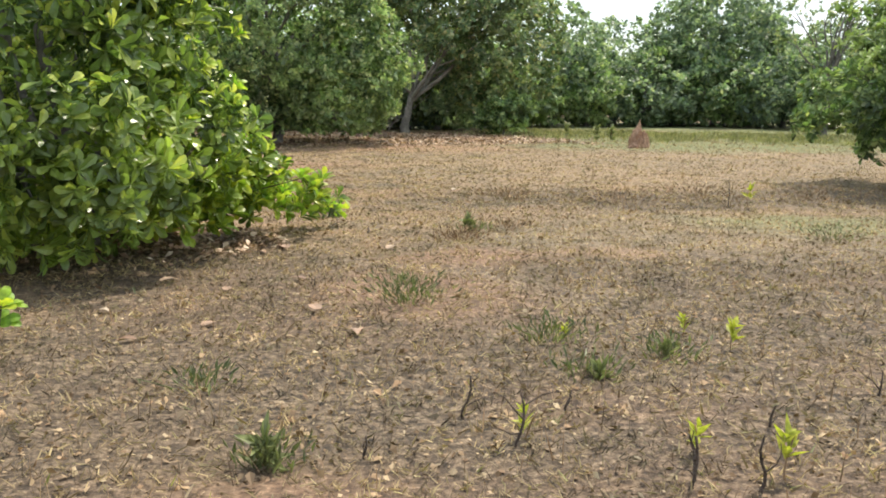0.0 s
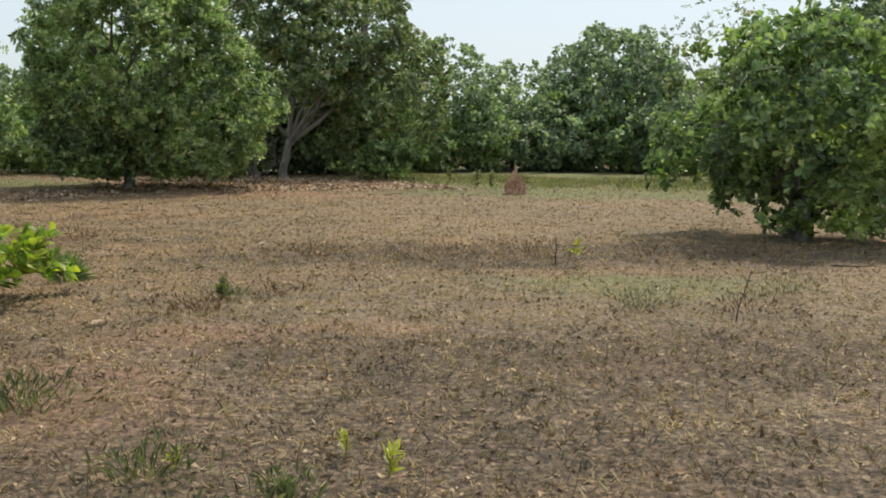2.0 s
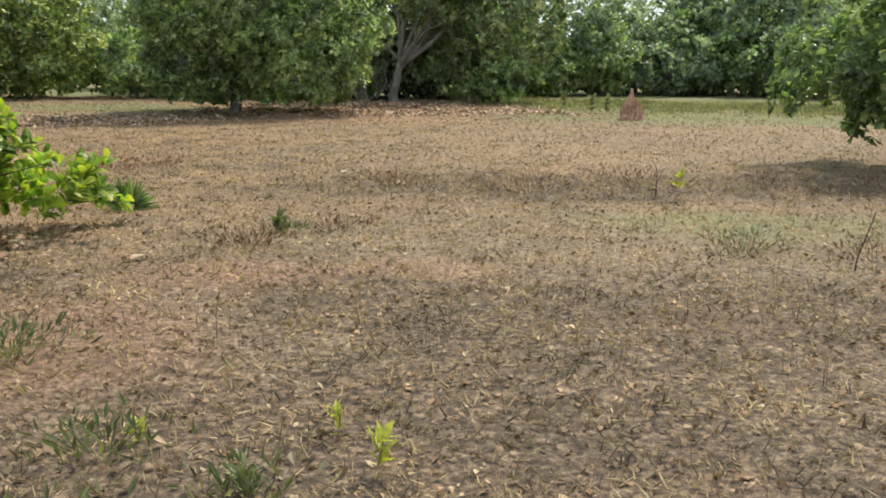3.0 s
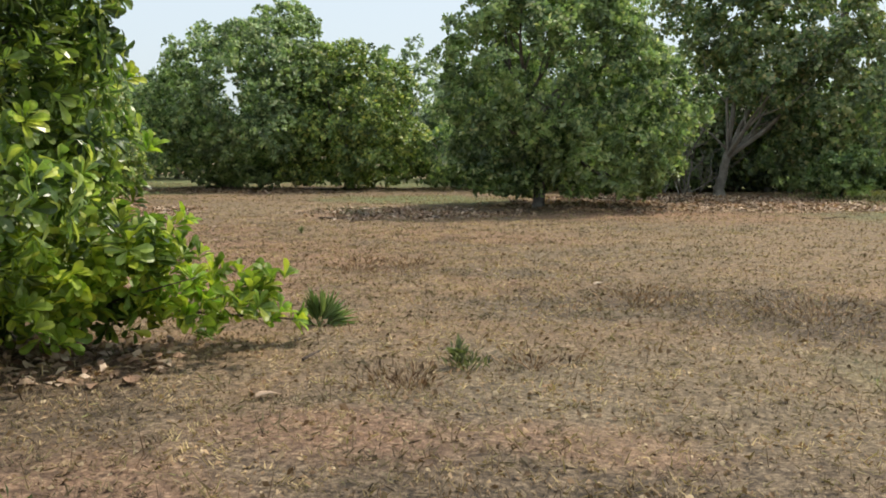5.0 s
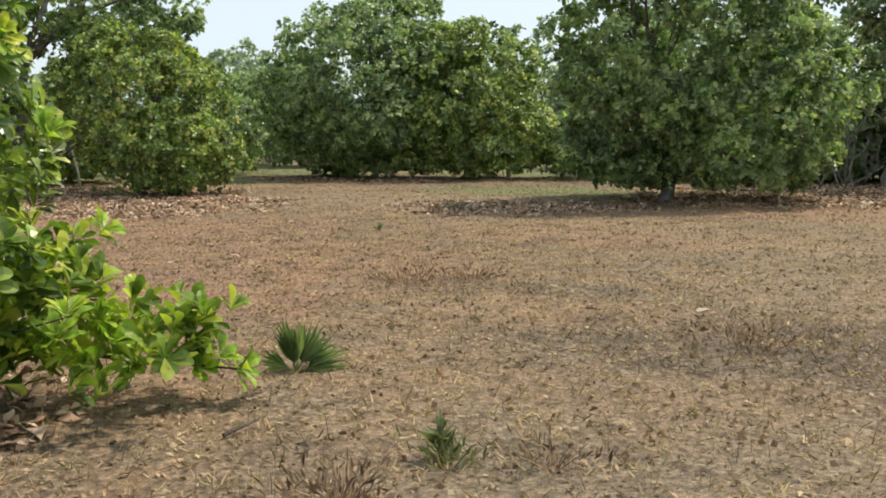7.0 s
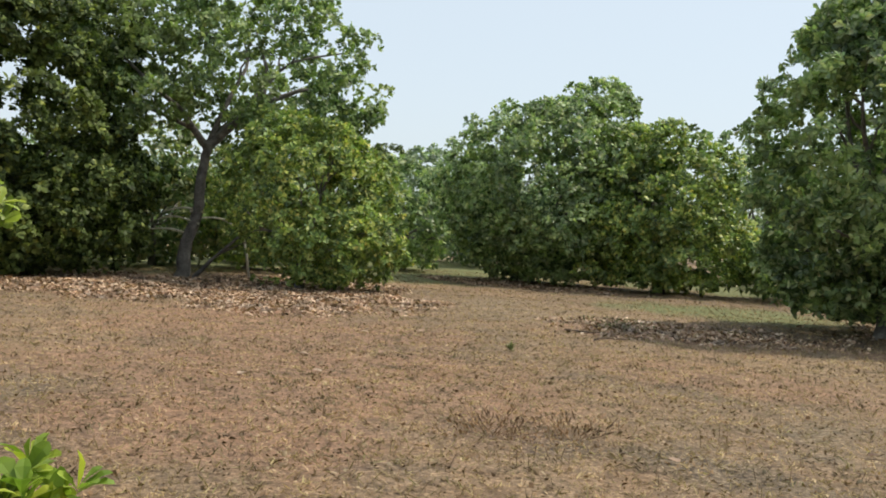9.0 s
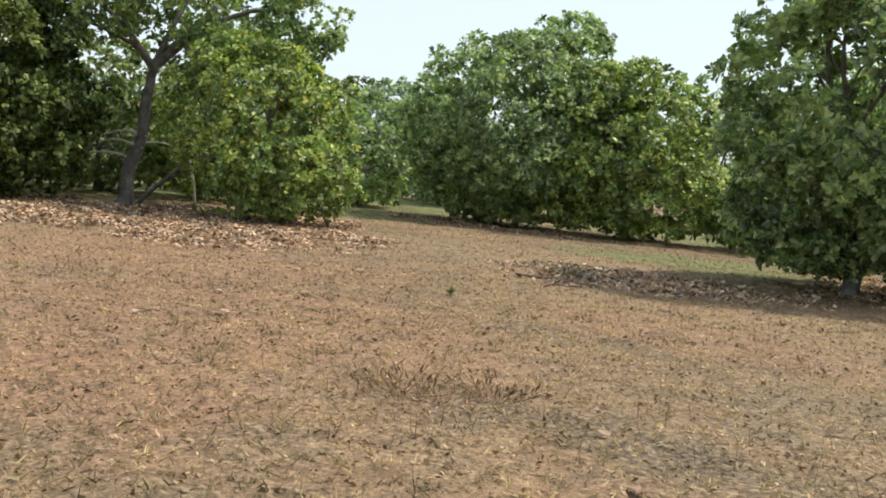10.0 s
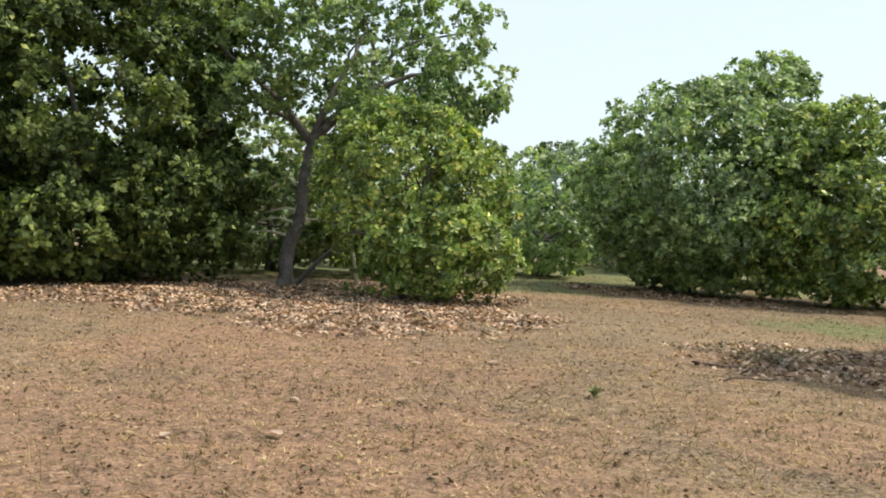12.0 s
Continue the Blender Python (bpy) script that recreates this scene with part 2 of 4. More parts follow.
BLADE = (np.array([(0, .5, 0), (0, -.5, 0), (.55, .4, 0), (.55, -.4, 0), (1, 0, 0)]), np.array([(0, 1, 3), (0, 3, 2), (2, 3, 4)]))


def spread_leaves(outline, at, axis, normal, length, width):
    """Many leaves at once: their verts and triangles."""
    co, tri = outline
    axis = unit(axis)
    side = unit(np.cross(normal, axis))
    up = np.cross(axis, side)
    v = (at[:, None] + axis[:, None] * (co[None, :, :1] * length[:, None, None]) + side[:, None] * (co[None, :, 1:2] * (length * width)[:, None, None])
         + up[:, None] * (co[None, :, 2:] * length[:, None, None]))
    t = tri[None] + (np.arange(len(at)) * len(co))[:, None, None]
    return v.reshape(-1, 3), t.reshape(-1, 3)


def rosettes(rng, at, out, outline, length, width, count, open_angle=(35, 85)):
    """Whorls of leaves round the twig ends 'at', which point 'out'."""
    k = len(at)
    a, o = np.repeat(at, count, 0), np.repeat(unit(out), count, 0)
    ref = np.where(np.abs(o[:, 2:]) < 0.9, np.array([[0, 0, 1.0]]), np.array([[1.0, 0, 0]]))
    u = unit(np.cross(o, ref))
    w = np.cross(o, u)
    phi = rng.uniform(0, 2 * np.pi, k * count)
    th = np.radians(rng.uniform(*open_angle, k * count))
    axis = o * np.cos(th)[:, None] + (u * np.cos(phi)[:, None] + w * np.sin(phi)[:, None]) * np.sin(th)[:, None]
    axis[:, 2] -= 0.12
    normal = o - axis * np.sum(o * axis, 1)[:, None] + rng.normal(0, 0.25, a.shape)
    ln = length * rng.uniform(0.6, 1.2, k * count)
    return spread_leaves(outline, a - o * rng.uniform(0, 0.5, (k * count, 1)) * length, axis, normal, ln, rng.uniform(width * 0.85, width * 1.15, k * count))


def tube(path, radii, sides=7, rough=0.0, rng=None):
    path, radii = np.asarray(path, float), np.asarray(radii, float)
    d = unit(np.gradient(path, axis=0))
    ref = np.array([0.31, 0.17, 1.0]) if abs(d[0][2]) < 0.8 else np.array([1.0, 0.2, 0.1])
    u = unit(np.cross(d, ref))
    w = np.cross(d, u)
    ang = np.linspace(0, 2 * np.pi, sides, endpoint=False)
    r = radii[:, None] * np.ones((1, sides))
    if rough and rng is not None:
        r = r * (1 + rng.normal(0, rough, r.shape))
    v = path[:, None] + (u[:, None] * np.cos(ang)[None, :, None] + w[:, None] * np.sin(ang)[None, :, None]) * r[:, :, None]
    t = []
    for i in range(len(path) - 1):
        for j in range(sides):
            a, b = i * sides + j, i * sides + (j + 1) % sides
            t += [(a, b, b + sides), (a, b + sides, a + sides)]
    v = np.vstack([v.reshape(-1, 3), path[-1:]])
    t += [((len(path) - 1) * sides + j, (len(path) - 1) * sides + (j + 1) % sides, len(v) - 1) for j in range(sides)]
    return v, np.array(t)


def joined(pieces):
    vs, ts, k = [], [], 0
    for v, t in pieces:
        vs.append(v)
        ts.append(np.asarray(t) + k)
        k += len(v)
    return np.vstack(vs), np.vstack(ts)


def bent(a, b, rng, steps=7, sway=0.12, lift=0.0):
    a, b = np.asarray(a, float), np.asarray(b, float)
    s = np.linspace(0, 1, steps)[:, None]
    length = np.linalg.norm(b - a)
    wob = rng.normal(0, 1, (2, 3)) * sway * length
    return a + (b - a) * s + wob[0] * np.sin(np.pi * s) * 0.7 + wob[1] * np.sin(2 * np.pi * s) * 0.35 + np.array([0, 0, lift * length]) * np.sin(np.pi * s)


def crown_points(rng, lobes, clumps, zmin, rough=0.2):
    """Middles of the leaf clumps on an uneven crown made of lobes (x, y, z, rx, ry, rz), and the way out of the crown there."""
    lob = np.array(lobes, float)
    area = lob[:, 3] * lob[:, 4] + lob[:, 3] * lob[:, 5] + lob[:, 4] * lob[:, 5]
    at, out = [], []
    while len(at) < clumps:
        i = rng.choice(len(lob), p=area / area.sum())
        d = unit(rng.normal(0, 1, 3))
        c, r = lob[i, :3], lob[i, 3:]
        bump = 1 + rough * noise.noise(Vector(d * 2.3) + Vector((7.1 * i, clumps, 0)))
        p = c + d * r * bump * rng.choice([rng.uniform(0.86, 1.04), rng.uniform(0.5, 0.9)], p=[0.72, 0.28])
        if p[2] < zmin:
            continue
        inside = [np.sum(((p - q[:3]) / q[3:]) ** 2) < 0.42 for j, q in enumerate(lob) if j != i]
        if any(inside):
            continue
        at.append(p)
        out.append(unit(d / r))
    return np.array(at), np.array(out)


def tree(name, label, x, y, lobes, seed, leaf_mat, clumps=200, per=7, leaves=8, leaf=0.15, width=0.55, zmin=0.06, clump_r=0.37,
         trunk=((0, 0, 0), (0, 0, 1.2)), girth=0.14, limbs=9, bark=None, outline=LEAF_COARSE, group="", rough=0.2, category="tree", stems=1, flat=0.8):
    rng = np.random.default_rng(seed)
    root = thing(name, label, category, x, y, 0, group=group)
    at, out = crown_points(rng, lobes, clumps, zmin, rough)
    k = len(at) * per
    own = np.repeat(out, per, 0)
    lift = np.clip((np.repeat(at[:, 2], per) - zmin - 0.3) / 1.2, -0.35, 0.55)  # each clump is a small dome of twig ends; low ones hang
    cap = unit(own * np.array([0.75, 0.75, 0.6]) + np.stack([lift * 0, lift * 0, lift], 1) + rng.normal(0, 0.66, (k, 3)))
    size = np.repeat(rng.uniform(0.7, 1.3, len(at)), per) * clump_r
    pos = np.repeat(at, per, 0) + cap * (size * rng.uniform(0.7, 1.05, k))[:, None] * np.array([1, 1, flat]) - own * clump_r * 0.4
    pos[:, 2] = np.maximum(pos[:, 2], zmin * 0.5 + rng.uniform(0.03, 0.3, k))
    way = cap + rng.normal(0, 0.25, (k, 3))
    v, t = rosettes(rng, pos, way, outline, leaf, width, leaves)
    part("crown", tri_mesh("crown", v, t, leaf_mat), root)
    bark = bark or BARK
    tp = np.array(trunk, float)
    ends = at[np.argsort(rng.random(len(at)))[:limbs * 4]]
    for s in range(stems):
        shift = np.array([0, 0, 0]) if s == 0 else np.array([rng.normal(0, 0.35), rng.normal(0, 0.35), 0])
        fine = np.vstack([tp[i] + (tp[i + 1] - tp[i]) * f for i in range(len(tp) - 1) for f in np.linspace(0, 1, 6)[(0 if i == 0 else 1):, None]]) + shift
        fine[1:, :2] += rng.normal(0, girth * 0.12, (len(fine) - 1, 2))
        rad = np.linspace(girth * 1.15, girth * 0.72, len(fine))
        rad[0] *= 1.35
        fine[0, 2] -= 0.08
        part("trunk", tri_mesh("trunk", *tube(fine, rad, 10, 0.06, rng), bark, True), root)
    top = tp[-1]
    for i in range(limbs):
        e = ends[(i * 4) % len(ends)]
        start = top + (tp[-2] - top) * rng.uniform(0, 0.35)
        p = bent(start, start + (e - start) * 0.92, rng, 8, 0.1, 0.06)
        pieces = [tube(p, np.linspace(girth * 0.55, girth * 0.1, 8), 7, 0.05, rng)]
        for j in range(1, 4):
            q = at[np.argsort(np.linalg.norm(at - p[3 + j], axis=1))[rng.integers(0, 6)]]
            b = bent(p[2 + j], q, rng, 5, 0.12, 0.04)
            pieces.append(tube(b, np.linspace(girth * 0.26, girth * 0.05, 5), 5))
        part("limb", tri_mesh("limb", *joined(pieces), bark, True), root)
    return root


# ---- ground ----
def spots(px, py, blobs):
    """How far points lie inside soft, uneven ovals (x, y, rx, ry): 0 outside to 1."""
    best = np.zeros(len(px))
    wob = 0.35 * np.sin(px * 1.7 + 0.8 * np.sin(py * 1.3)) * np.sin(py * 1.1 + 1.0) + 0.2 * np.sin(px * 4.1 + py * 3.3)
    for x, y, rx, ry in blobs:
        d = np.sqrt(((px - x) / rx) ** 2 + ((py - y) / ry) ** 2) + wob * 0.5
        best = np.maximum(best, np.clip((1.15 - d) / 0.5, 0, 1))
    return best


WEED_SPOTS = [(1.8, 6.2, 4.6, 5.0), (3.4, 13.2, 3.2, 1.3), (0.6, 12.6, 1.6, 0.7), (6.5, 13.4, 2.5, 1.2), (2.0, 7.0, 2.2, 1.6), (0.2, 5.2, 1.3, 1.0), (-2.7, 14.3, 1.0, 0.5),
              (2.6, 4.4, 1.3, 0.9), (0.9, 10.4, 0.8, 0.5), (4.6, 8.8, 1.6, 1.2), (-1.0, 14.6, 1.2, 0.5)]
GREEN_SPOTS = [(-8.5, 27.5, 3.0, 2.0), (7.0, 26.0, 6.0, 2.5), (5.5, 31.5, 4.2, 6.0), (11.0, 32.0, 4.5, 8.0), (-21.0, 28.5, 5.0, 4.0), (-25.0, 36.0, 9.0, 7.0), (-29.0, 22.0, 7.0, 10.0), (0.0, 41.0, 20.0, 6.0), (19.0, 36.0, 9.0, 12.0), (-12.0, 38.5, 8.0, 5.0), (4.2, 10.8, 1.6, 0.9)]
LITTER_SPOTS = [(-2.8, 26.0, 2.6, 1.6), (-1.5, 29.8, 4.0, 2.2), (-14.8, 20.6, 3.0, 1.8), (-17.5, 19.0, 3.4, 2.0), (-17.2, 22.5, 3.2, 2.0), (-2.5, 9.0, 0.9, 0.9),
                (-16.5, 29.6, 3.5, 1.5), (-6.5, 22.5, 2.4, 1.6), (-17.6, 15.5, 1.8, 3.0), (-0.5, 27.6, 4.5, 1.8), (-12.4, 18.6, 2.2, 1.6), (-16.0, 17.2, 2.2, 1.6), (-12.8, 21.4, 1.8, 1.2)]
STRAW_SPOTS = [(5.0, 20.0, 9.0, 6.0), (3.5, 10.3, 4.0, 1.6), (8.0, 10.5, 4.0, 1.5), (-10.0, 23.0, 4.0, 2.0)]
# dark weed mats; the last oval paints the broad tree's cast shade
DARK_SPOTS = [(1.6, 4.6, 4.2, 2.6), (3.8, 13.2, 4.4, 1.2), (-1.6, 4.6, 2.6, 2.2), (-2.2, 7.6, 1.6, 1.6), (3.4, 7.6, 3.0, 1.0), (-5.2, 24.4, 2.4, 1.3)]
BARE_SPOTS = [(0.9, 4.4, 0.8, 0.35), (2.7, 5.0, 0.9, 0.4), (0.2, 8.4, 0.9, 0.5), (-0.3, 3.2, 1.2, 0.5), (3.4, 7.6, 0.6, 0.3), (1.6, 8.8, 0.7, 0.3), (-0.6, 6.6, 1.8, 1.3), (-6.0, 14.5, 3.2, 2.6), (-9.5, 16.5, 4.0, 2.5), (-1.5, 24.0, 4.0, 1.8), (1.2, 3.0, 1.6, 0.8), (-3.0, 18.5, 2.2, 1.2), (-4.0, 12.5, 2.0, 1.2)]


def ground_z(px, py):
    return 0.018 * np.sin(px * 1.9 + 0.7 * np.sin(py * 0.9)) * np.sin(py * 1.6 + 0.5) + 0.012 * np.sin(px * 4.3 + py * 2.1) * np.sin(py * 5.1 - px)


def axis_lines(lo, hi, step):
    far = np.array([3, 8, 18, 40, 90, 200, 450, 1000, 2200])
    return np.concatenate([lo - far[::-1], np.arange(lo, hi + step / 2, step), hi + far])


gx, gy = axis_lines(-28, 18, 0.2), axis_lines(-4, 44, 0.2)
mx, my = np.meshgrid(gx, gy)
fx, fy = mx.ravel(), my.ravel()
near = (fx > -28.1) & (fx < 18.1) & (fy > -4.1) & (fy < 44.1)
fz = np.where(near, ground_z(fx, fy), 0)
nx_, ny_ = len(gx), len(gy)
q = (np.arange(ny_ - 1)[:, None] * nx_ + np.arange(nx_ - 1)[None]).ravel()
gt = np.vstack([np.stack([q, q + 1, q + nx_ + 1], 1), np.stack([q, q + nx_ + 1, q + nx_], 1)])
gme = tri_mesh("ground", np.stack([fx, fy, fz], 1), gt, GROUND, True)
cov = gme.color_attributes.new("cover", "FLOAT_COLOR", "POINT")
cc = np.stack([spots(fx, fy, WEED_SPOTS) * 0.95, spots(fx, fy, GREEN_SPOTS) * 0.8, spots(fx, fy, BARE_SPOTS) * 0.42, spots(fx, fy, LITTER_SPOTS) * 0.75], 1)
cov.data.foreach_set("color", cc.astype(np.float32).ravel())
tone = gme.color_attributes.new("tone", "FLOAT_COLOR", "POINT")
tc_ = np.stack([spots(fx, fy, STRAW_SPOTS) * 0.3, spots(fx, fy, DARK_SPOTS) * 0.78, fx * 0, fx * 0 + 1], 1)
tone.data.foreach_set("color", tc_.astype(np.float32).ravel())
ground = tagged(new("ground", gme), "dry field of red-tan soil with sparse straw-coloured grass", "ground", kind="structure")

# ---- trees ----
CASHEW = "cashew trees round the clearing"
tree("cashew_tree", "broad green cashew tree with a dark trunk over leaf litter", -4.4, 25.5,
     [(0.3, -0.1, 3.2, 2.35, 2.5, 2.6), (-0.9, 0.2, 2.1, 1.45, 1.6, 1.6), (1.8, 0.3, 2.3, 1.75, 1.8, 1.7), (0.4, -0.4, 4.7, 1.7, 1.8, 1.3), (-0.9, 0.3, 1.05, 1.4, 1.4, 0.9), (1.7, 0.0, 1.05, 1.5, 1.4, 0.9), (0.5, 1.2, 1.2, 2.4, 1.8, 1.15)],
     11, LEAF_MID, clumps=920, per=9, zmin=0.34, trunk=((0, 0, 0), (0.05, 0, 0.8), (0.0, 0.1, 2.0)), girth=0.125, limbs=12, group=CASHEW)
pale_tree = tree("pale_trunk_tree", "olive and brown leaved tree on a forked pale grey trunk", -1.28, 32.4,
     [(1.7, 0.4, 4.5, 2.5, 2.2, 1.8), (3.5, 0.5, 2.9, 1.9, 1.8, 2.0), (-0.2, 0.8, 5.1, 1.9, 1.9, 1.4), (0.9, 0.5, 5.7, 1.8, 1.6, 1.2), (2.4, 0.9, 2.0, 1.2, 1.0, 1.2), (1.4, -0.9, 3.2, 1.2, 1.0, 0.9)],
     12, LEAF_OLIVE, outline=LEAF_FLAT, clumps=640, per=9, leaf=0.17, zmin=0.5, trunk=((0, 0, 0), (0.06, -0.05, 0.5), (0.22, -0.1, 1.2)), girth=0.14, limbs=6, bark=BARK_PALE, group=CASHEW)
fork = np.random.default_rng(121)
for path, r in (([(0.2, -0.1, 1.1), (0.24, -0.3, 1.8), (0.2, -0.4, 2.6), (0.3, -0.3, 3.5), (0.2, 0.1, 4.6)], 0.06), ([(0.22, -0.1, 1.15), (0.6, -0.5, 1.7), (1.1, -0.9, 2.2), (1.4, -1.0, 2.9), (1.9, -0.7, 3.8)], 0.06),
                ([(0.22, -0.15, 1.3), (-0.2, -0.4, 1.75), (-0.7, -0.5, 2.05), (-1.1, -0.5, 2.7)], 0.04), ([(1.1, -0.9, 2.2), (1.9, -1.0, 2.5), (2.7, -0.8, 3.2)], 0.03), ([(0.2, -0.4, 2.6), (-0.3, -0.6, 3.2), (-0.5, -0.4, 4.0)], 0.03)):
    part("limb", tri_mesh("limb", *tube(np.array(path), np.linspace(r, r * 0.3, len(path)), 8, 0.07, fork), BARK_PALE, True), pale_tree)
tree("cashew_tree", "large rounded green cashew tree reaching the ground", -17.2, 31.0,
     [(0.3, 0.1, 2.9, 2.75, 2.8, 2.6), (-0.4, 0, 1.7, 2.2, 2.1, 1.6), (1.1, 0.2, 4.2, 1.8, 1.8, 1.4), (1.1, 1.5, 5.2, 1.2, 1.2, 1.1), (1.5, -0.3, 2.0, 2.0, 2.0, 1.9), (2.4, 0.8, 3.1, 1.8, 1.7, 1.8), (-1.5, -0.6, 2.6, 1.5, 1.5, 1.7)],
     13, LEAF_MID, outline=LEAF_FLAT, clumps=1150, per=9, trunk=((0, 0, 0), (0.1, 0, 1.2)), girth=0.13, limbs=4, group=CASHEW)
tree("cashew_tree", "yellowish green cashew tree with leaves down to the ground", -13.1, 31.9,
     [(0, 0, 2.6, 2.1, 2.1, 2.1), (0.7, 0.3, 1.4, 1.9, 1.9, 1.4), (-0.5, -0.4, 1.5, 1.8, 1.7, 1.5), (-0.9, 0.1, 3.3, 1.5, 1.4, 1.4)],
     14, LEAF_YELLOW, outline=LEAF_FLAT, clumps=700, per=8, trunk=((0, 0, 0), (0, 0.1, 1.1)), girth=0.12, limbs=7, group=CASHEW)
tree("cashew_tree", "green bushy cashew tree with yellow-green tips, standing in fallen leaves", -15.8, 21.5,
     [(0.05, 0.1, 2.0, 1.6, 1.6, 1.75), (-1.4, 0.3, 2.5, 1.5, 1.4, 1.3), (0.6, 0.6, 1.1, 1.4, 1.4, 1.0), (-0.6, 0.2, 3.1, 1.3, 1.3, 1.0), (0.2, 1.0, 2.2, 1.2, 1.2, 1.3)],
     15, LEAF_YELLOW, clumps=470, per=8, leaf=0.14, zmin=0.05, trunk=((0, 0, 0), (-0.1, 0, 0.9)), girth=0.1, limbs=8, group=CASHEW)
open_tree = tree("cashew_tree", "tall open cashew tree with a bare leaning grey trunk", -20.0, 20.8,
     [(0.9, 1.6, 5.4, 2.7, 2.8, 1.9), (1.7, 3.3, 4.7, 1.4, 1.5, 1.1), (-0.6, -0.3, 5.6, 2.4, 2.3, 1.9), (0.6, 1.0, 6.9, 2.2, 2.2, 1.4), (1.2, 2.6, 4.3, 1.9, 1.7, 0.8), (0.2, -1.3, 4.6, 1.5, 1.4, 1.0)],
     16, LEAF_OPEN, outline=LEAF_FLAT, clumps=540, per=9, leaves=8, zmin=3.0, trunk=((0, 0, 0), (0.03, 0.1, 0.9), (0.12, 0.34, 1.7), (0.12, 0.34, 2.5), (0.22, 0.5, 3.5)), girth=0.15, limbs=3, group=CASHEW, rough=0.35)
heavy = np.random.default_rng(160)
for path, r in (([(0.2, 0.45, 3.3), (0.3, 0.0, 3.75), (0.32, -0.4, 4.2), (0.2, -1.1, 4.7), (0.0, -1.9, 5.4)], 0.1), ([(0.2, 0.45, 3.3), (0.6, 0.9, 3.9), (1.15, 1.45, 4.5), (1.7, 2.2, 4.9), (2.1, 3.0, 5.0)], 0.11),
                ([(0.3, 0.0, 3.75), (-0.2, -0.7, 4.1), (-0.4, -1.4, 4.3)], 0.06), ([(1.15, 1.45, 4.5), (1.2, 1.5, 5.4), (0.9, 1.3, 6.4)], 0.07)):
    part("limb", tri_mesh("limb", *tube(np.array(path), np.linspace(r, r * 0.35, len(path)), 8, 0.08, heavy), BARK, True), open_tree)
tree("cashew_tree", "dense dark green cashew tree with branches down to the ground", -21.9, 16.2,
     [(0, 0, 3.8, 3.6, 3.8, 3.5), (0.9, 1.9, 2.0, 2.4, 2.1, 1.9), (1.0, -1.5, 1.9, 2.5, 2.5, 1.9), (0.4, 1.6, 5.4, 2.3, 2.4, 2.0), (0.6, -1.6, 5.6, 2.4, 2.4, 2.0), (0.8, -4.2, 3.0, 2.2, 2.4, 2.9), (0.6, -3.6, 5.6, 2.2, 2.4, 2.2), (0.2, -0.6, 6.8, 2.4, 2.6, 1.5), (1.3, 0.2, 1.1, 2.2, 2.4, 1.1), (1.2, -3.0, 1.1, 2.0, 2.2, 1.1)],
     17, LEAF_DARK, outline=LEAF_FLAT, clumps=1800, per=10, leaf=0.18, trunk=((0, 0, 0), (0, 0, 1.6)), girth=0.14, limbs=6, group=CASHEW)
tree("cashew_bush", "bright green cashew tree, low and many-stemmed", 7.9, 15.4,
     [(0, 0, 1.8, 1.6, 1.6, 1.35), (-1.1, 0.4, 1.35, 0.9, 1.0, 0.7), (0.6, -0.2, 1.95, 1.3, 1.4, 1.25), (0.7, -0.3, 0.95, 1.2, 1.1, 0.9), (0.1, 0, 2.7, 0.9, 0.9, 0.65), (0.1, -0.4, 0.8, 1.1, 0.9, 0.7)],
     18, LEAF_OPEN, clumps=290, per=8, clump_r=0.36, zmin=0.15, trunk=((0, 0, 0), (0.05, 0, 0.7)), girth=0.08, limbs=10, group=CASHEW, stems=4, rough=0.38)
tree("dry_bush", "small sparse bush with brownish green leaves", 11.3, 15.2,
     [(0, 0, 1.0, 1.2, 1.1, 0.85), (0.5, -0.2, 0.7, 1.1, 1.0, 0.6)], 19, LEAF_OLIVE, clumps=90, per=7, leaf=0.1, trunk=((0, 0, 0), (0, 0, 0.4)), girth=0.05, limbs=8,
     stems=3, category="bush")
tree("shrub", "pale green young shrub at the edge of the trees", 2.0, 31.4,
     [(0, 0, 0.6, 0.8, 0.6, 0.5), (0.3, 0, 0.95, 0.45, 0.4, 0.35)], 20, LEAF_OPEN, clumps=60, per=7, trunk=((0, 0, 0), (0, 0, 0.4)), girth=0.04, limbs=5, category="bush")

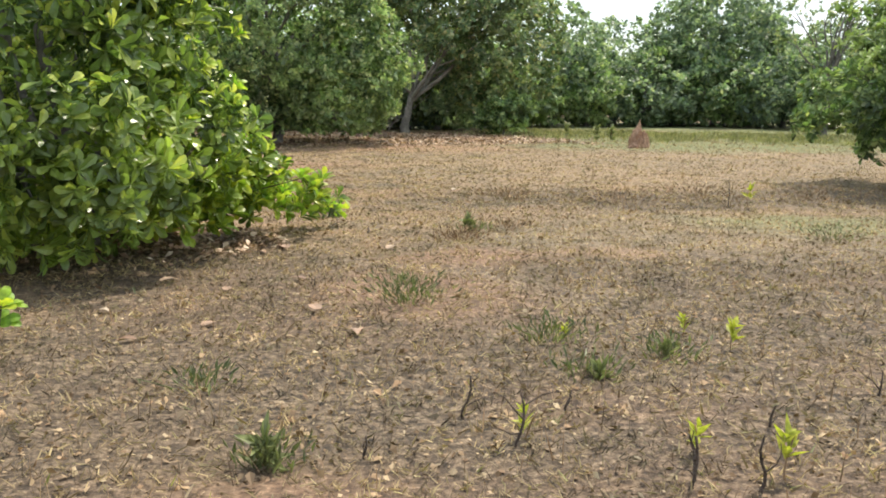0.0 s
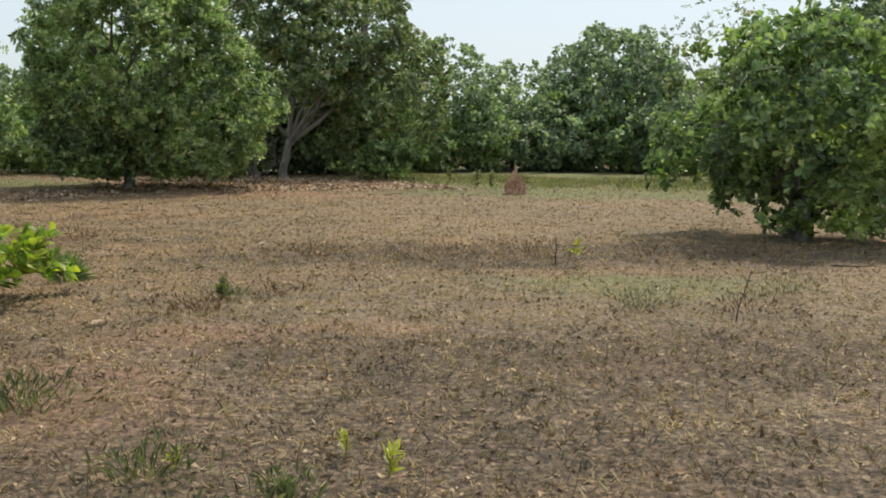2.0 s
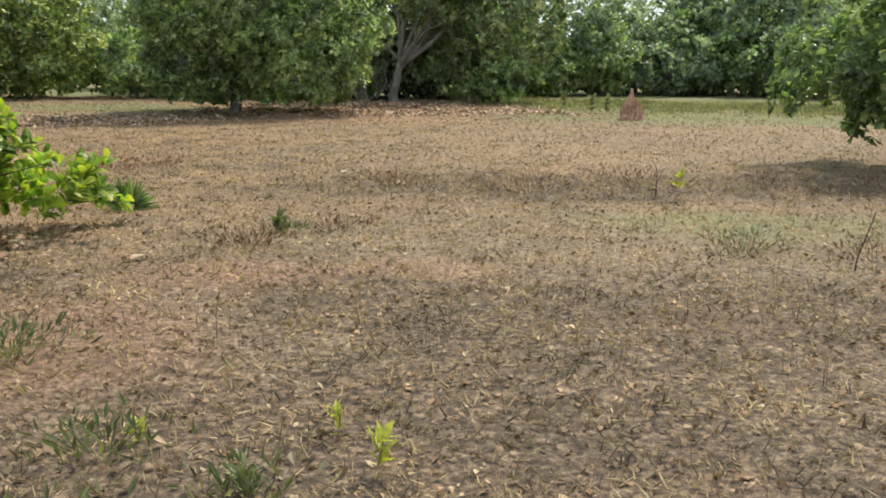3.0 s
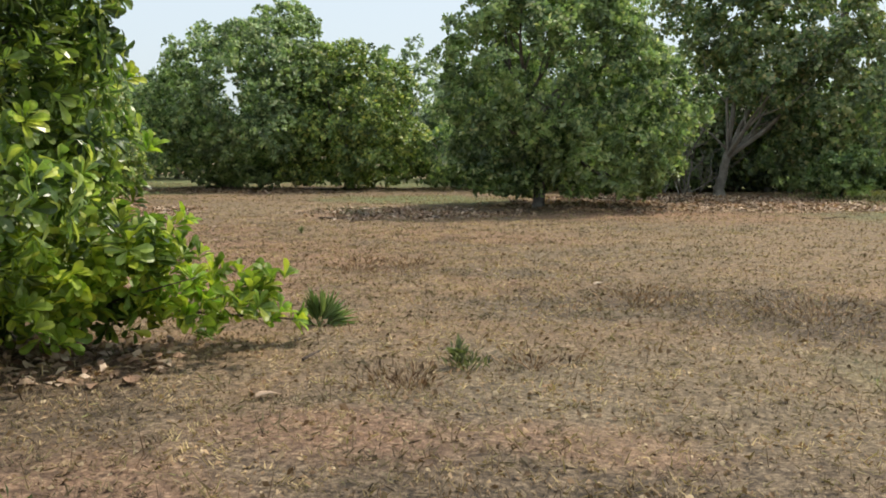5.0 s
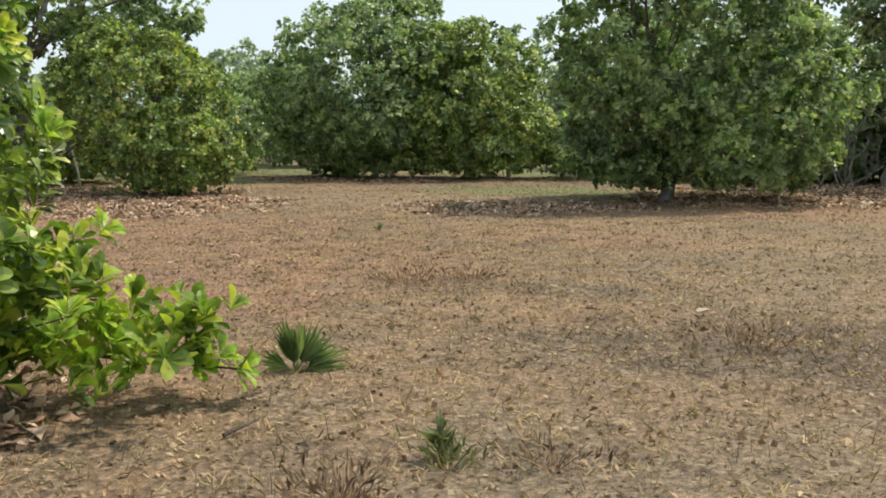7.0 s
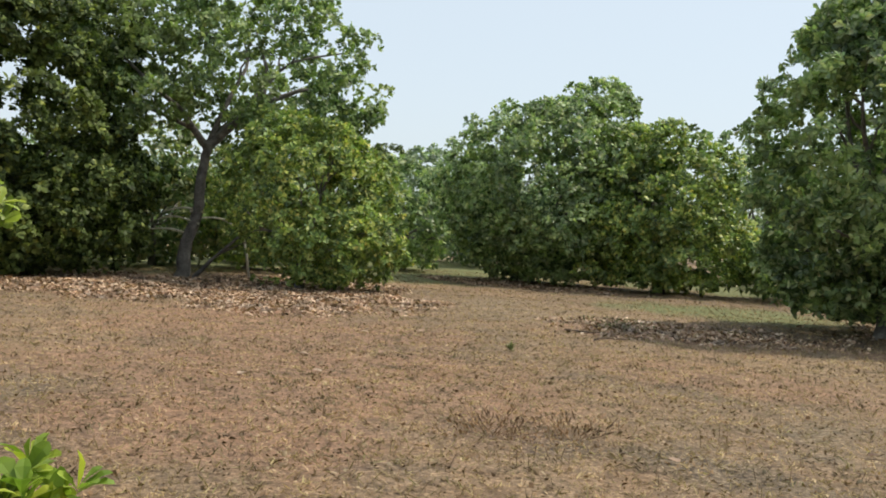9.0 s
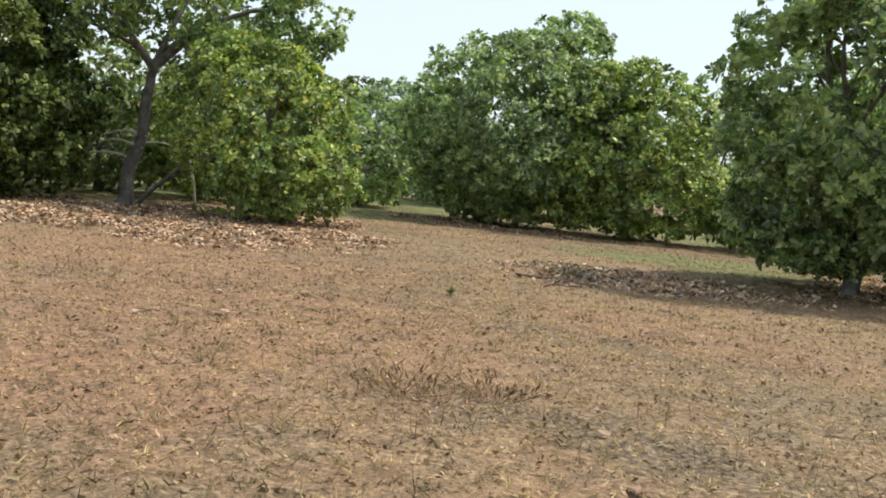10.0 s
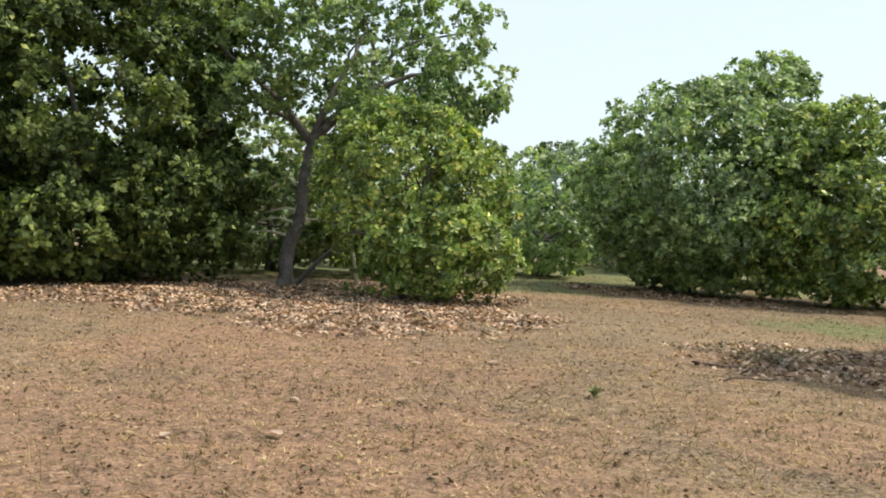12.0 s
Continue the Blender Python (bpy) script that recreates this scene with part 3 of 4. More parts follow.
# trees closing the clearing at its far side
EDGE = "trees at the far edge"
for x, y, h, r, seed, mat in ((12.2, 43.5, 6.3, 3.1, 31, LEAF_HAZED), (7.6, 42.8, 4.7, 2.2, 32, LEAF_HAZED), (4.2, 40.2, 5.4, 2.1, 33, LEAF_HAZED), (19.6, 35.0, 7.5, 3.4, 34, LEAF_HAZED),
                              (16.4, 40.5, 4.6, 2.4, 35, LEAF_HAZED), (9.9, 41.5, 3.6, 1.9, 36, LEAF_MID), (14.0, 39.6, 3.2, 1.7, 37, LEAF_HAZED), (-3.6, 36.5, 4.6, 2.4, 38, LEAF_MID),
                              (1.6, 37.2, 3.4, 1.8, 39, LEAF_MID), (-23.6, 31.2, 4.0, 1.9, 40, LEAF_MID), (-8.6, 38.5, 5.2, 2.5, 41, LEAF_HAZED), (-15.6, 41.0, 5.8, 1.7, 42, LEAF_HAZED),
                              (-25.5, 38.0, 4.4, 2.3, 43, LEAF_HAZED), (-25.0, 22.5, 4.5, 2.4, 44, LEAF_OLIVE), (5.9, 39.8, 2.8, 1.6, 45, LEAF_MID),
                              (-6.0, 35.5, 3.2, 1.9, 46, LEAF_DARK), (-1.2, 35.8, 2.8, 1.7, 47, LEAF_DARK), (-11.0, 40.0, 3.4, 2.0, 48, LEAF_HAZED), (11.8, 40.6, 2.9, 1.7, 49, LEAF_MID),
                              (18.5, 37.5, 3.6, 2.0, 50, LEAF_MID), (-20.5, 39.5, 4.0, 2.2, 51, LEAF_HAZED), (-27.5, 27.5, 3.8, 2.2, 52, LEAF_HAZED), (-27.0, 19.5, 3.8, 2.1, 53, LEAF_MID),
                              (-30.5, 33.0, 4.6, 2.4, 54, LEAF_HAZED), (-27.5, 11.0, 4.2, 2.4, 58, LEAF_DARK), (-31.5, 16.0, 4.4, 2.5, 59, LEAF_HAZED), (-32.0, 23.0, 4.2, 2.5, 60, LEAF_HAZED), (-26.0, 6.5, 4.4, 2.3, 64, LEAF_DARK), (-27.5, 14.0, 8.8, 3.6, 65, LEAF_DARK), (3.2, 38.6, 2.4, 1.5, 55, LEAF_MID), (14.5, 21.5, 2.6, 1.7, 56, LEAF_OLIVE), (22.5, 28.0, 5.0, 2.6, 57, LEAF_HAZED), (-30.6, 39.2, 5.4, 2.7, 66, LEAF_HAZED),
                              (-9.4, 33.6, 2.6, 1.7, 67, LEAF_MID), (-6.6, 33.2, 2.4, 1.6, 68, LEAF_MID), (-3.6, 34.2, 2.3, 1.5, 69, LEAF_MID), (8.4, 40.4, 2.6, 1.7, 70, LEAF_HAZED), (-23.0, 24.6, 3.4, 1.9, 73, LEAF_YELLOW), (-0.2, 34.9, 3.6, 1.7, 74, LEAF_HAZED), (-2.4, 35.4, 4.4, 1.9, 75, LEAF_OLIVE), (-9.5, 43.0, 8.0, 3.3, 76, LEAF_HAZED)):
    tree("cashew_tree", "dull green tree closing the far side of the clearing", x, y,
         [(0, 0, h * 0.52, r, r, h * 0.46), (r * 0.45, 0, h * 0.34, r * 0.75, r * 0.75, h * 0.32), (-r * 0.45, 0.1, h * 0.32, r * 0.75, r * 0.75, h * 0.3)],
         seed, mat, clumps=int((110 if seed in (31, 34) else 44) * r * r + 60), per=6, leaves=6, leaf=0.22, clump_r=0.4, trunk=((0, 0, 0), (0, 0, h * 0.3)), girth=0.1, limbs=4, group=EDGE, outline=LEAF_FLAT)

# ---- far woods ----
rng = np.random.default_rng(77)
protos = []
for seed, h, r in ((61, 6.0, 3.0), (62, 5.2, 3.2), (63, 6.6, 2.7)):
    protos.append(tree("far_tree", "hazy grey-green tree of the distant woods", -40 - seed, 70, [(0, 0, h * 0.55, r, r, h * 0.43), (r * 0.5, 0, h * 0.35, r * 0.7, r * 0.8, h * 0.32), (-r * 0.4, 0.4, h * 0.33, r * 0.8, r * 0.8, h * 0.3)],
                       seed, LEAF_HAZED, clumps=120, per=5, leaves=6, leaf=0.32, clump_r=0.6, outline=LEAF_FLAT, trunk=((0, 0, 0), (0, 0, h * 0.3)), girth=0.15, limbs=4, group="far woods"))
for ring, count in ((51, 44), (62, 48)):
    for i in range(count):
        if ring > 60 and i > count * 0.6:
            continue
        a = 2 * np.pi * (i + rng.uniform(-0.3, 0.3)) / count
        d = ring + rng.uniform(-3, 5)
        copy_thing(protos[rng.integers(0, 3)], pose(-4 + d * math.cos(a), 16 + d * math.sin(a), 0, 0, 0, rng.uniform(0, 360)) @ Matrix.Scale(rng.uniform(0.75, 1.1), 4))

# ---- the near cashew bush, its low branch ----
near_bush = tree("cashew_bush", "lush light green cashew bush with glossy leaves over dry litter", -3.6, 8.6,
                 [(-0.1, 0, 2.3, 1.65, 1.7, 1.8), (0.35, -0.4, 1.0, 1.45, 1.5, 0.85), (0.5, 0.5, 1.0, 1.2, 1.1, 0.85), (-0.3, 0.1, 3.4, 1.4, 1.4, 1.2), (0.3, 0.1, 2.3, 1.15, 1.3, 1.4), (-0.5, -1.1, 0.8, 1.4, 1.1, 0.8), (0.5, -0.9, 0.6, 1.0, 0.9, 0.5), (0.0, 1.35, 1.5, 0.8, 0.75, 0.62)],
                 21, LEAF_NEAR, clumps=520, per=6, leaves=9, leaf=0.155, width=0.43, rough=0.36, zmin=0.08, clump_r=0.32, trunk=((0.2, 0, 0), (0.2, 0.1, 0.7)), girth=0.09, limbs=14,
                 outline=LEAF_FINE, group=CASHEW, stems=4)
leaf_mesh = tri_mesh("leaf", LEAF_FINE[0] * np.array([1, 0.46, 1]), LEAF_FINE[1], LEAF_TIP)


def leaf_at(parent, p, axis, normal, length, mesh=None):
    a = Vector(axis).normalized()
    side = Vector(normal).cross(a).normalized()
    up = a.cross(side)
    ob = part("leaf", mesh or leaf_mesh, parent)
    m = Matrix((a, side, up)).transposed().to_4x4()
    m.translation = Vector(p)
    ob.matrix_local = m @ Matrix.Scale(length, 4)
    return ob


def whorl(parent, p, way, count, length, rng, mesh=None, spread=(25, 75)):
    o = Vector(way).normalized()
    u = o.orthogonal().normalized()
    w = o.cross(u)
    for i in range(count):
        phi, th = i * 2.4 + rng.uniform(0, 0.5), radians(rng.uniform(*spread))
        a = o * math.cos(th) + (u * math.cos(phi) + w * math.sin(phi)) * math.sin(th)
        leaf_at(parent, Vector(p) - o * rng.uniform(0, 0.06), a, o + Vector(rng.normal(0, 0.2, 3)), length * rng.uniform(0.7, 1.15), mesh)


rng = np.random.default_rng(5)
low = [(0.7, 0.55, 0.25), (1.3, 0.9, 0.36), (1.8, 1.2, 0.28), (2.45, 1.62, 0.2)]  # from the bush's foot
part("limb", tri_mesh("limb", *joined([tube(np.array(low), [0.022, 0.018, 0.012, 0.006], 6), tube(bent(low[1], (2.25, 0.75, 0.62), rng, 5, 0.05), np.linspace(0.012, 0.004, 5), 5),
                                       tube(bent(low[1], (1.6, 0.4, 0.55), rng, 5, 0.05), np.linspace(0.012, 0.004, 5), 5)]), TWIG, True), near_bush)
for p, way, n in (((2.48, 1.64, 0.21), (0.7, 0.5, 0.35), 11), ((2.3, 1.5, 0.22), (0.6, -0.3, 0.5), 10), ((2.36, 1.58, 0.27), (0.3, 0.3, 0.8), 9), ((2.12, 1.4, 0.26), (0.5, -0.2, 0.6), 10), ((2.18, 1.44, 0.34), (0.2, 0.1, 1), 9), ((1.98, 1.28, 0.24), (0.5, -0.5, 0.4), 9), ((1.95, 1.20, 0.38), (0.4, 0.5, 0.8), 10), ((2.22, 0.74, 0.64), (0.1, 0, 1), 9),
                  ((2.05, 0.80, 0.50), (0.4, -0.2, 0.7), 10), ((1.80, 0.90, 0.45), (0.3, -0.5, 0.7), 10), ((1.60, 0.40, 0.56), (0.4, -0.5, 0.7), 11), ((1.35, 0.65, 0.60), (0.3, -0.3, 0.9), 11),
                  ((1.70, 1.15, 0.50), (0.2, 0.3, 0.9), 10), ((1.50, 0.85, 0.72), (0.3, 0, 0.9), 10), ((1.45, 0.30, 0.35), (0.7, -0.4, 0.3), 10), ((1.90, 1.05, 0.28), (0.6, -0.5, 0.2), 9),
                  ((1.25, 0.10, 0.50), (0.6, -0.5, 0.6), 11), ((1.20, -0.20, 0.35), (0.7, -0.5, 0.4), 11), ((1.30, 1.05, 0.90), (0.5, 0.2, 0.8), 11), ((1.15, 0.50, 0.95), (0.6, -0.2, 0.8), 11),
                  ((1.60, 1.45, 0.95), (0.6, 0.4, 0.6), 10), ((1.10, -0.60, 0.50), (0.7, -0.5, 0.5), 11), ((1.30, -0.40, 0.80), (0.6, -0.4, 0.7), 11), ((1.40, 0.60, 1.25), (0.7, -0.2, 0.7), 11),
                  ((1.35, -0.10, 1.20), (0.7, -0.3, 0.7), 11), ((1.50, 1.20, 1.50), (0.7, 0.2, 0.6), 10), ((1.45, 0.10, 1.70), (0.8, -0.2, 0.5), 10), ((1.60, 0.90, 2.00), (0.8, 0, 0.5), 10)):
    whorl(near_bush, p, way, n, 0.15, rng)

g = np.random.default_rng(6)
low_at, low_out = crown_points(g, [(1.95, 1.2, 0.36, 0.5, 0.4, 0.13), (1.3, 0.7, 0.66, 0.55, 0.6, 0.44), (1.15, 0.2, 0.58, 0.55, 0.6, 0.4)], 90, 0.26)
low_at = np.repeat(low_at, 4, 0) + g.normal(0, 0.12, (len(low_at) * 4, 3)) * np.array([1, 1, 0.7])
low_at[:, 2] = np.maximum(low_at[:, 2], 0.22)
v, t = rosettes(g, low_at, np.repeat(low_out, 4, 0) * 0.6 + g.normal(0, 0.35, low_at.shape) + np.array([0, 0, 0.6]), LEAF_FINE, 0.145, 0.44, 8, (20, 70))
part("crown", tri_mesh("crown", v, t, LEAF_SHOOTS), near_bush, "bright yellow-green young leaves on the low branch")

# pale flower sprays over the bush
fl_at, fl_out = crown_points(g, [(-0.1, 0, 2.2, 1.75, 1.8, 1.9), (0.5, 0, 1.1, 1.5, 1.6, 0.9)], 170, 0.4)
fl_at = np.repeat(fl_at + fl_out * 0.12, 16, 0) + g.normal(0, 0.055, (170 * 16, 3)) + np.array([0, 0, 0.05])
v, t = spread_leaves(LEAF_FLAT, fl_at, g.normal(0, 1, fl_at.shape), g.normal(0, 1, fl_at.shape), g.uniform(0.012, 0.03, len(fl_at)), np.full(len(fl_at), 0.5))
part("blossom", tri_mesh("blossom", v, t, BLOSSOM), near_bush, "pale green-cream sprays of tiny flowers")

sprout = thing("cashew_sprout", "leafy green cashew shoot low over the dry ground", "plant", -2.62, 5.45)
part("stem", tri_mesh("stem", *tube(bent((0, 0, -0.02), (0.05, 0, 0.22), rng, 5, 0.05), np.linspace(0.012, 0.006, 5), 6), TWIG, True), sprout)
whorl(sprout, (0.05, 0, 0.24), (0.4, -0.1, 1), 11, 0.16, rng)
whorl(sprout, (0.0, 0.05, 0.12), (0.6, -0.3, 0.6), 8, 0.15, rng)

# ---- small plants ----
seed_leaf = tri_mesh("leaf", LEAF_LONG[0] * np.array([1, 0.42, 1]), LEAF_LONG[1], SEEDLING)
weed_leaf = tri_mesh("leaf", LEAF_LONG[0] * np.array([1, 0.36, 1]), LEAF_LONG[1], WEED)


def seedling(label, x, y, h, size, count, mesh, group, whorls=2):
    ob = thing("seedling", label, "plant", x, y, group=group)
    part("stem", tri_mesh("stem", *tube(bent((0, 0, -0.02), (rng.normal(0, 0.02), rng.normal(0, 0.02), h), rng, 5, 0.05), np.linspace(0.005, 0.003, 5), 5), DEAD, True), ob)
    for i in range(whorls):
        whorl(ob, (0, 0, h * (1 - 0.35 * i)), (rng.normal(0, 0.2), rng.normal(0, 0.2), 1), count, size, rng, mesh, (20, 70))


for x, y, h, s, n in ((1.71, 5.42, 0.15, 0.1, 6), (1.5, 5.75, 0.12, 0.07, 5), (1.06, 3.75, 0.14, 0.08, 5), (1.36, 3.55, 0.18, 0.1, 6), (0.36, 3.95, 0.12, 0.08, 5),
                      (0.76, 5.64, 0.1, 0.07, 5), (3.95, 12.2, 0.28, 0.13, 6)):
    seedling("yellow-green seedling standing in dry grass", x, y, h, s, n, seed_leaf, "yellow seedlings")
for x, y, h, s, n in ((0.28, 10.08, 0.12, 0.13, 9), (-6.09, 17.98, 0.08, 0.1, 7), (-0.69, 3.59, 0.1, 0.13, 9), (4.81, 27.4, 0.4, 0.2, 11), (3.88, 30.1, 0.36, 0.18, 11), (4.5, 27.9, 0.36, 0.2, 10),
                      (8.9, 14.3, 0.3, 0.22, 9), (1.28, 5.25, 0.1, 0.08, 7), (0.84, 4.84, 0.06, 0.1, 8)):
    seedling("small green weed growing in the dry field", x, y, h, s, n, weed_leaf, "green weeds", 3)


def weed_tuft(label, x, y, r, h, count, mat, seed):
    """A loose cushion of thin leaves on fine stems."""
    g = np.random.default_rng(seed)
    p = np.stack([g.normal(0, r * 0.45, count), g.normal(0, r * 0.45, count), g.uniform(0, h * 0.75, count)], 1)
    ax = np.stack([p[:, 0] * 2 + g.normal(0, 0.3, count), p[:, 1] * 2 + g.normal(0, 0.3, count), g.uniform(0.2, 1.2, count)], 1)
    v, t = spread_leaves(LEAF_LONG, p, ax, g.normal(0, 1, (count, 3)) + np.array([0, 0, 1.0]), g.uniform(0.04, 0.09, count), np.full(count, 0.22))
    ob = thing("weed_tuft", label, "plant", x, y, group="low weed tufts")
    n = 14
    e = np.stack([g.normal(0, r * 0.5, n), g.normal(0, r * 0.5, n), g.uniform(h * 0.5, h, n)], 1)
    stalks = [tube(np.array([[a * 0.2, b * 0.2, -0.02], [a * 0.7, b * 0.7, c * 0.6], [a, b, c]]), [0.003, 0.002, 0.001], 4) for a, b, c in e]
    part("foliage", tri_mesh("foliage", *joined([(v, t)] + stalks), mat), ob)


for i, (x, y, r, h, n) in enumerate(((-0.21, 6.55, 0.3, 0.24, 420), (0.66, 5.55, 0.24, 0.16, 240), (1.27, 5.2, 0.2, 0.14, 160), (-0.68, 3.6, 0.14, 0.14, 200), (0.78, 4.9, 0.22, 0.1, 160),
                                     (0.35, 10.05, 0.18, 0.12, 160), (-1.2, 4.6, 0.2, 0.1, 120), (5.6, 10.3, 0.4, 0.2, 200), (4.0, 9.6, 0.35, 0.2, 160), (-7.2, 21.8, 0.6, 0.25, 300))):
    weed_tuft("loose tuft of grey-green weeds in the dry grass", x, y, r, h, n // 2, WEED, 200 + i)
for i, (x, y, r, h, n) in enumerate(((-2.8, 14.15, 0.5, 0.22, 330), (-2.35, 14.6, 0.4, 0.2, 240), (0.75, 10.3, 0.3, 0.12, 120), (0.2, 9.45, 0.3, 0.16, 260), (2.4, 12.8, 0.6, 0.3, 300),
                                     (3.6, 13.3, 0.7, 0.32, 340), (5.2, 13.2, 0.7, 0.3, 300), (6.6, 13.4, 0.6, 0.26, 240), (0.9, 12.9, 0.5, 0.26, 240), (4.9, 9.4, 0.5, 0.26, 240))):
    weed_tuft("withered grey-brown weed clump in the dry field", x, y, r, h * 0.8, n // 2, DEAD, 300 + i)


def dead_stem(x, y, h, lean, forks):
    ob = thing("dead_weed", "blackened dry weed standing bare in the field", "dead plant", x, y, group="dead weeds")
    top = np.array([lean, rng.normal(0, 0.03), h])
    p = bent((0, 0, -0.03), top, rng, 6, 0.07)
    part("stem", tri_mesh("stem", *tube(p, np.linspace(0.008, 0.004, 6), 6, 0.12, rng), TWIG, True), ob)
    for i in range(forks):
        s = p[2 + i % 3]
        e = s + np.array([rng.normal(0, 0.1), rng.normal(0, 0.05), rng.uniform(0.04, 0.14)])
        part("twig", tri_mesh("twig", *tube(bent(s, e, rng, 4, 0.1), np.linspace(0.004, 0.0015, 4), 5), TWIG, True), ob)


for x, y, h, lean, forks in ((4.62, 9.05, 0.42, 0.1, 4), (0.12, 4.2, 0.2, 0.02, 2), (0.31, 3.86, 0.24, 0.03, 3), (0.94, 3.42, 0.22, 0.02, 2), (0.99, 3.5, 0.18, -0.02, 1), (1.21, 3.43, 0.24, 0.0, 2),
                             (0.6, 4.3, 0.1, 0.02, 1), (1.5, 4.1, 0.12, 0, 1), (3.58, 6.02, 0.06, 0.02, 1), (-0.95, 6.9, 0.12, 0.02, 1), (2.2, 4.6, 0.12, 0.02, 1), (-0.3, 3.7, 0.1, 0, 1),
                             (3.75, 12.4, 0.35, -0.02, 3), (6.5, 9.2, 0.12, 0, 1)):
    dead_stem(x, y, h, lean, forks)


def fan(parent, way, face, length, blades, spread, seed):
    """One fan leaf of a young palm: narrow folded blades that spread from a short stalk, in a plane that faces 'face'."""
    g = np.random.default_rng(seed)
    way = unit(np.array(way, float))
    side = unit(np.cross(np.array(face, float), way))
    front = np.cross(way, side)
    base = way * length * 0.2
    ang = np.linspace(-spread, spread, blades)
    ax = way[None] * np.cos(ang)[:, None] + side[None] * np.sin(ang)[:, None] + front[None] * g.normal(0, 0.06, (blades, 1))
    ax[:, 2] -= 0.1 * np.abs(np.sin(ang))
    nrm = front[None] + np.cross(way, ax) * 0.5 + side[None] * (0.55 * (-1.0) ** np.arange(blades))[:, None]
    v, t = spread_leaves(LEAF_LONG, np.repeat(base[None], blades, 0), ax, nrm, length * (0.85 - 0.2 * np.abs(ang) / spread) * g.uniform(0.9, 1.06, blades), np.full(blades, 0.095))
    f = part("fan_leaf", tri_mesh("fan_leaf", v, t, PALM), parent)
    part("stalk", tri_mesh("stalk", *tube(np.array([[0, 0, -0.02], base * 0.5, base * 1.1]), [0.008, 0.006, 0.005], 5), PALM, True), f)


palm = thing("palm_seedling", "young fan palm with stiff green leaves beside the bush", "palm", -1.36, 10.92)
for way, face, ln, n, sp, sd in (((-0.14, -0.2, 1), (0.81, -0.59, 0.1), 0.4, 17, 0.32, 1), ((0.3, 0.4, 0.8), (0.81, -0.59, 0.3), 0.4, 21, 0.8, 2), ((0.62, 0.72, 0.3), (0.6, -0.4, 0.8), 0.42, 19, 0.75, 3),
                                 ((-0.5, -0.55, 0.45), (0.8, -0.5, 0.5), 0.3, 13, 0.5, 4), ((0.15, 0.1, 1), (0.75, 0.5, 0), 0.38, 15, 0.45, 5), ((-0.4, 0.3, 0.8), (0.6, -0.6, 0.5), 0.32, 15, 0.6, 6)):
    fan(palm, way, face, ln * 0.86, n, sp, sd)

# ---- termite mound ----
def lump(x0, y0, r, h, seed, tilt=0.0):
    bm = bmesh.new()
    bmesh.ops.create_icosphere(bm, subdivisions=5, radius=1.0)
    for v in bm.verts:
        n = noise.fractal(v.co * 1.5 + Vector((seed, 0, 0)), 0.8, 2.1, 5) * 0.42 + abs(noise.noise(v.co * 5 + Vector((0, seed, 0)))) * 0.2 + noise.noise(v.co * 16) * 0.05
        taper = 1.0 - 0.5 * max(v.co.z, 0) ** 1.5
        z = v.co.z * h * (0.95 + n * 0.6)
        v.co = Vector((x0 + v.co.x * r * taper * (1 + n) + z * tilt, y0 + v.co.y * r * taper * (1 + n), z))
    me = bpy.data.meshes.new("lump")
    bm.to_mesh(me)
    bm.free()
    me.materials.append(MOUND)
    return me


mound = thing("termite_mound", "rough reddish brown termite mound with two lumps", "mound", 5.12, 25.2)
part("tall_lump", lump(-0.06, 0, 0.17, 0.66, 3.0, 0.12), mound)
part("low_lump", lump(0.2, 0.05, 0.14, 0.46, 9.0, 0.0), mound)
part("side_lump", lump(-0.12, -0.12, 0.15, 0.17, 5.0, 0.1), mound)

# ---- palms and bare branches ----
fan_palm = thing("fan_palm", "tall dark fan palm rising behind the trees", "palm", 1.0, 55.0)
part("trunk", tri_mesh("trunk", *tube(bent((0, 0, -0.1), (0.1, 0, 9.8), rng, 9, 0.01), np.linspace(0.26, 0.18, 9), 10), BARK, True), fan_palm)
for i in range(40):
    a, e = i * 2.4, 1.25 - 2.1 * i / 40
    d = np.array([math.cos(a) * math.cos(e), math.sin(a) * math.cos(e), math.sin(e)])
    side = unit(np.cross(d, rng.normal(0, 1, 3)))
    tip = np.array([0.1, 0, 9.8]) + d * 1.25
    ang = np.linspace(-1.25, 1.25, 15)
    v, t = spread_leaves(LEAF_LONG, np.repeat(tip[None], 15, 0), d[None] * np.cos(ang)[:, None] + side[None] * np.sin(ang)[:, None], np.repeat(np.cross(side, d)[None], 15, 0), np.full(15, 1.6), np.full(15, 0.14))
    f = part("fan_leaf", tri_mesh("fan_leaf", v, t, LEAF_DARK), fan_palm)
    part("stalk", tri_mesh("stalk", *tube(np.array([[0.1, 0, 9.8], tip]), [0.04, 0.025], 5), BARK), f)

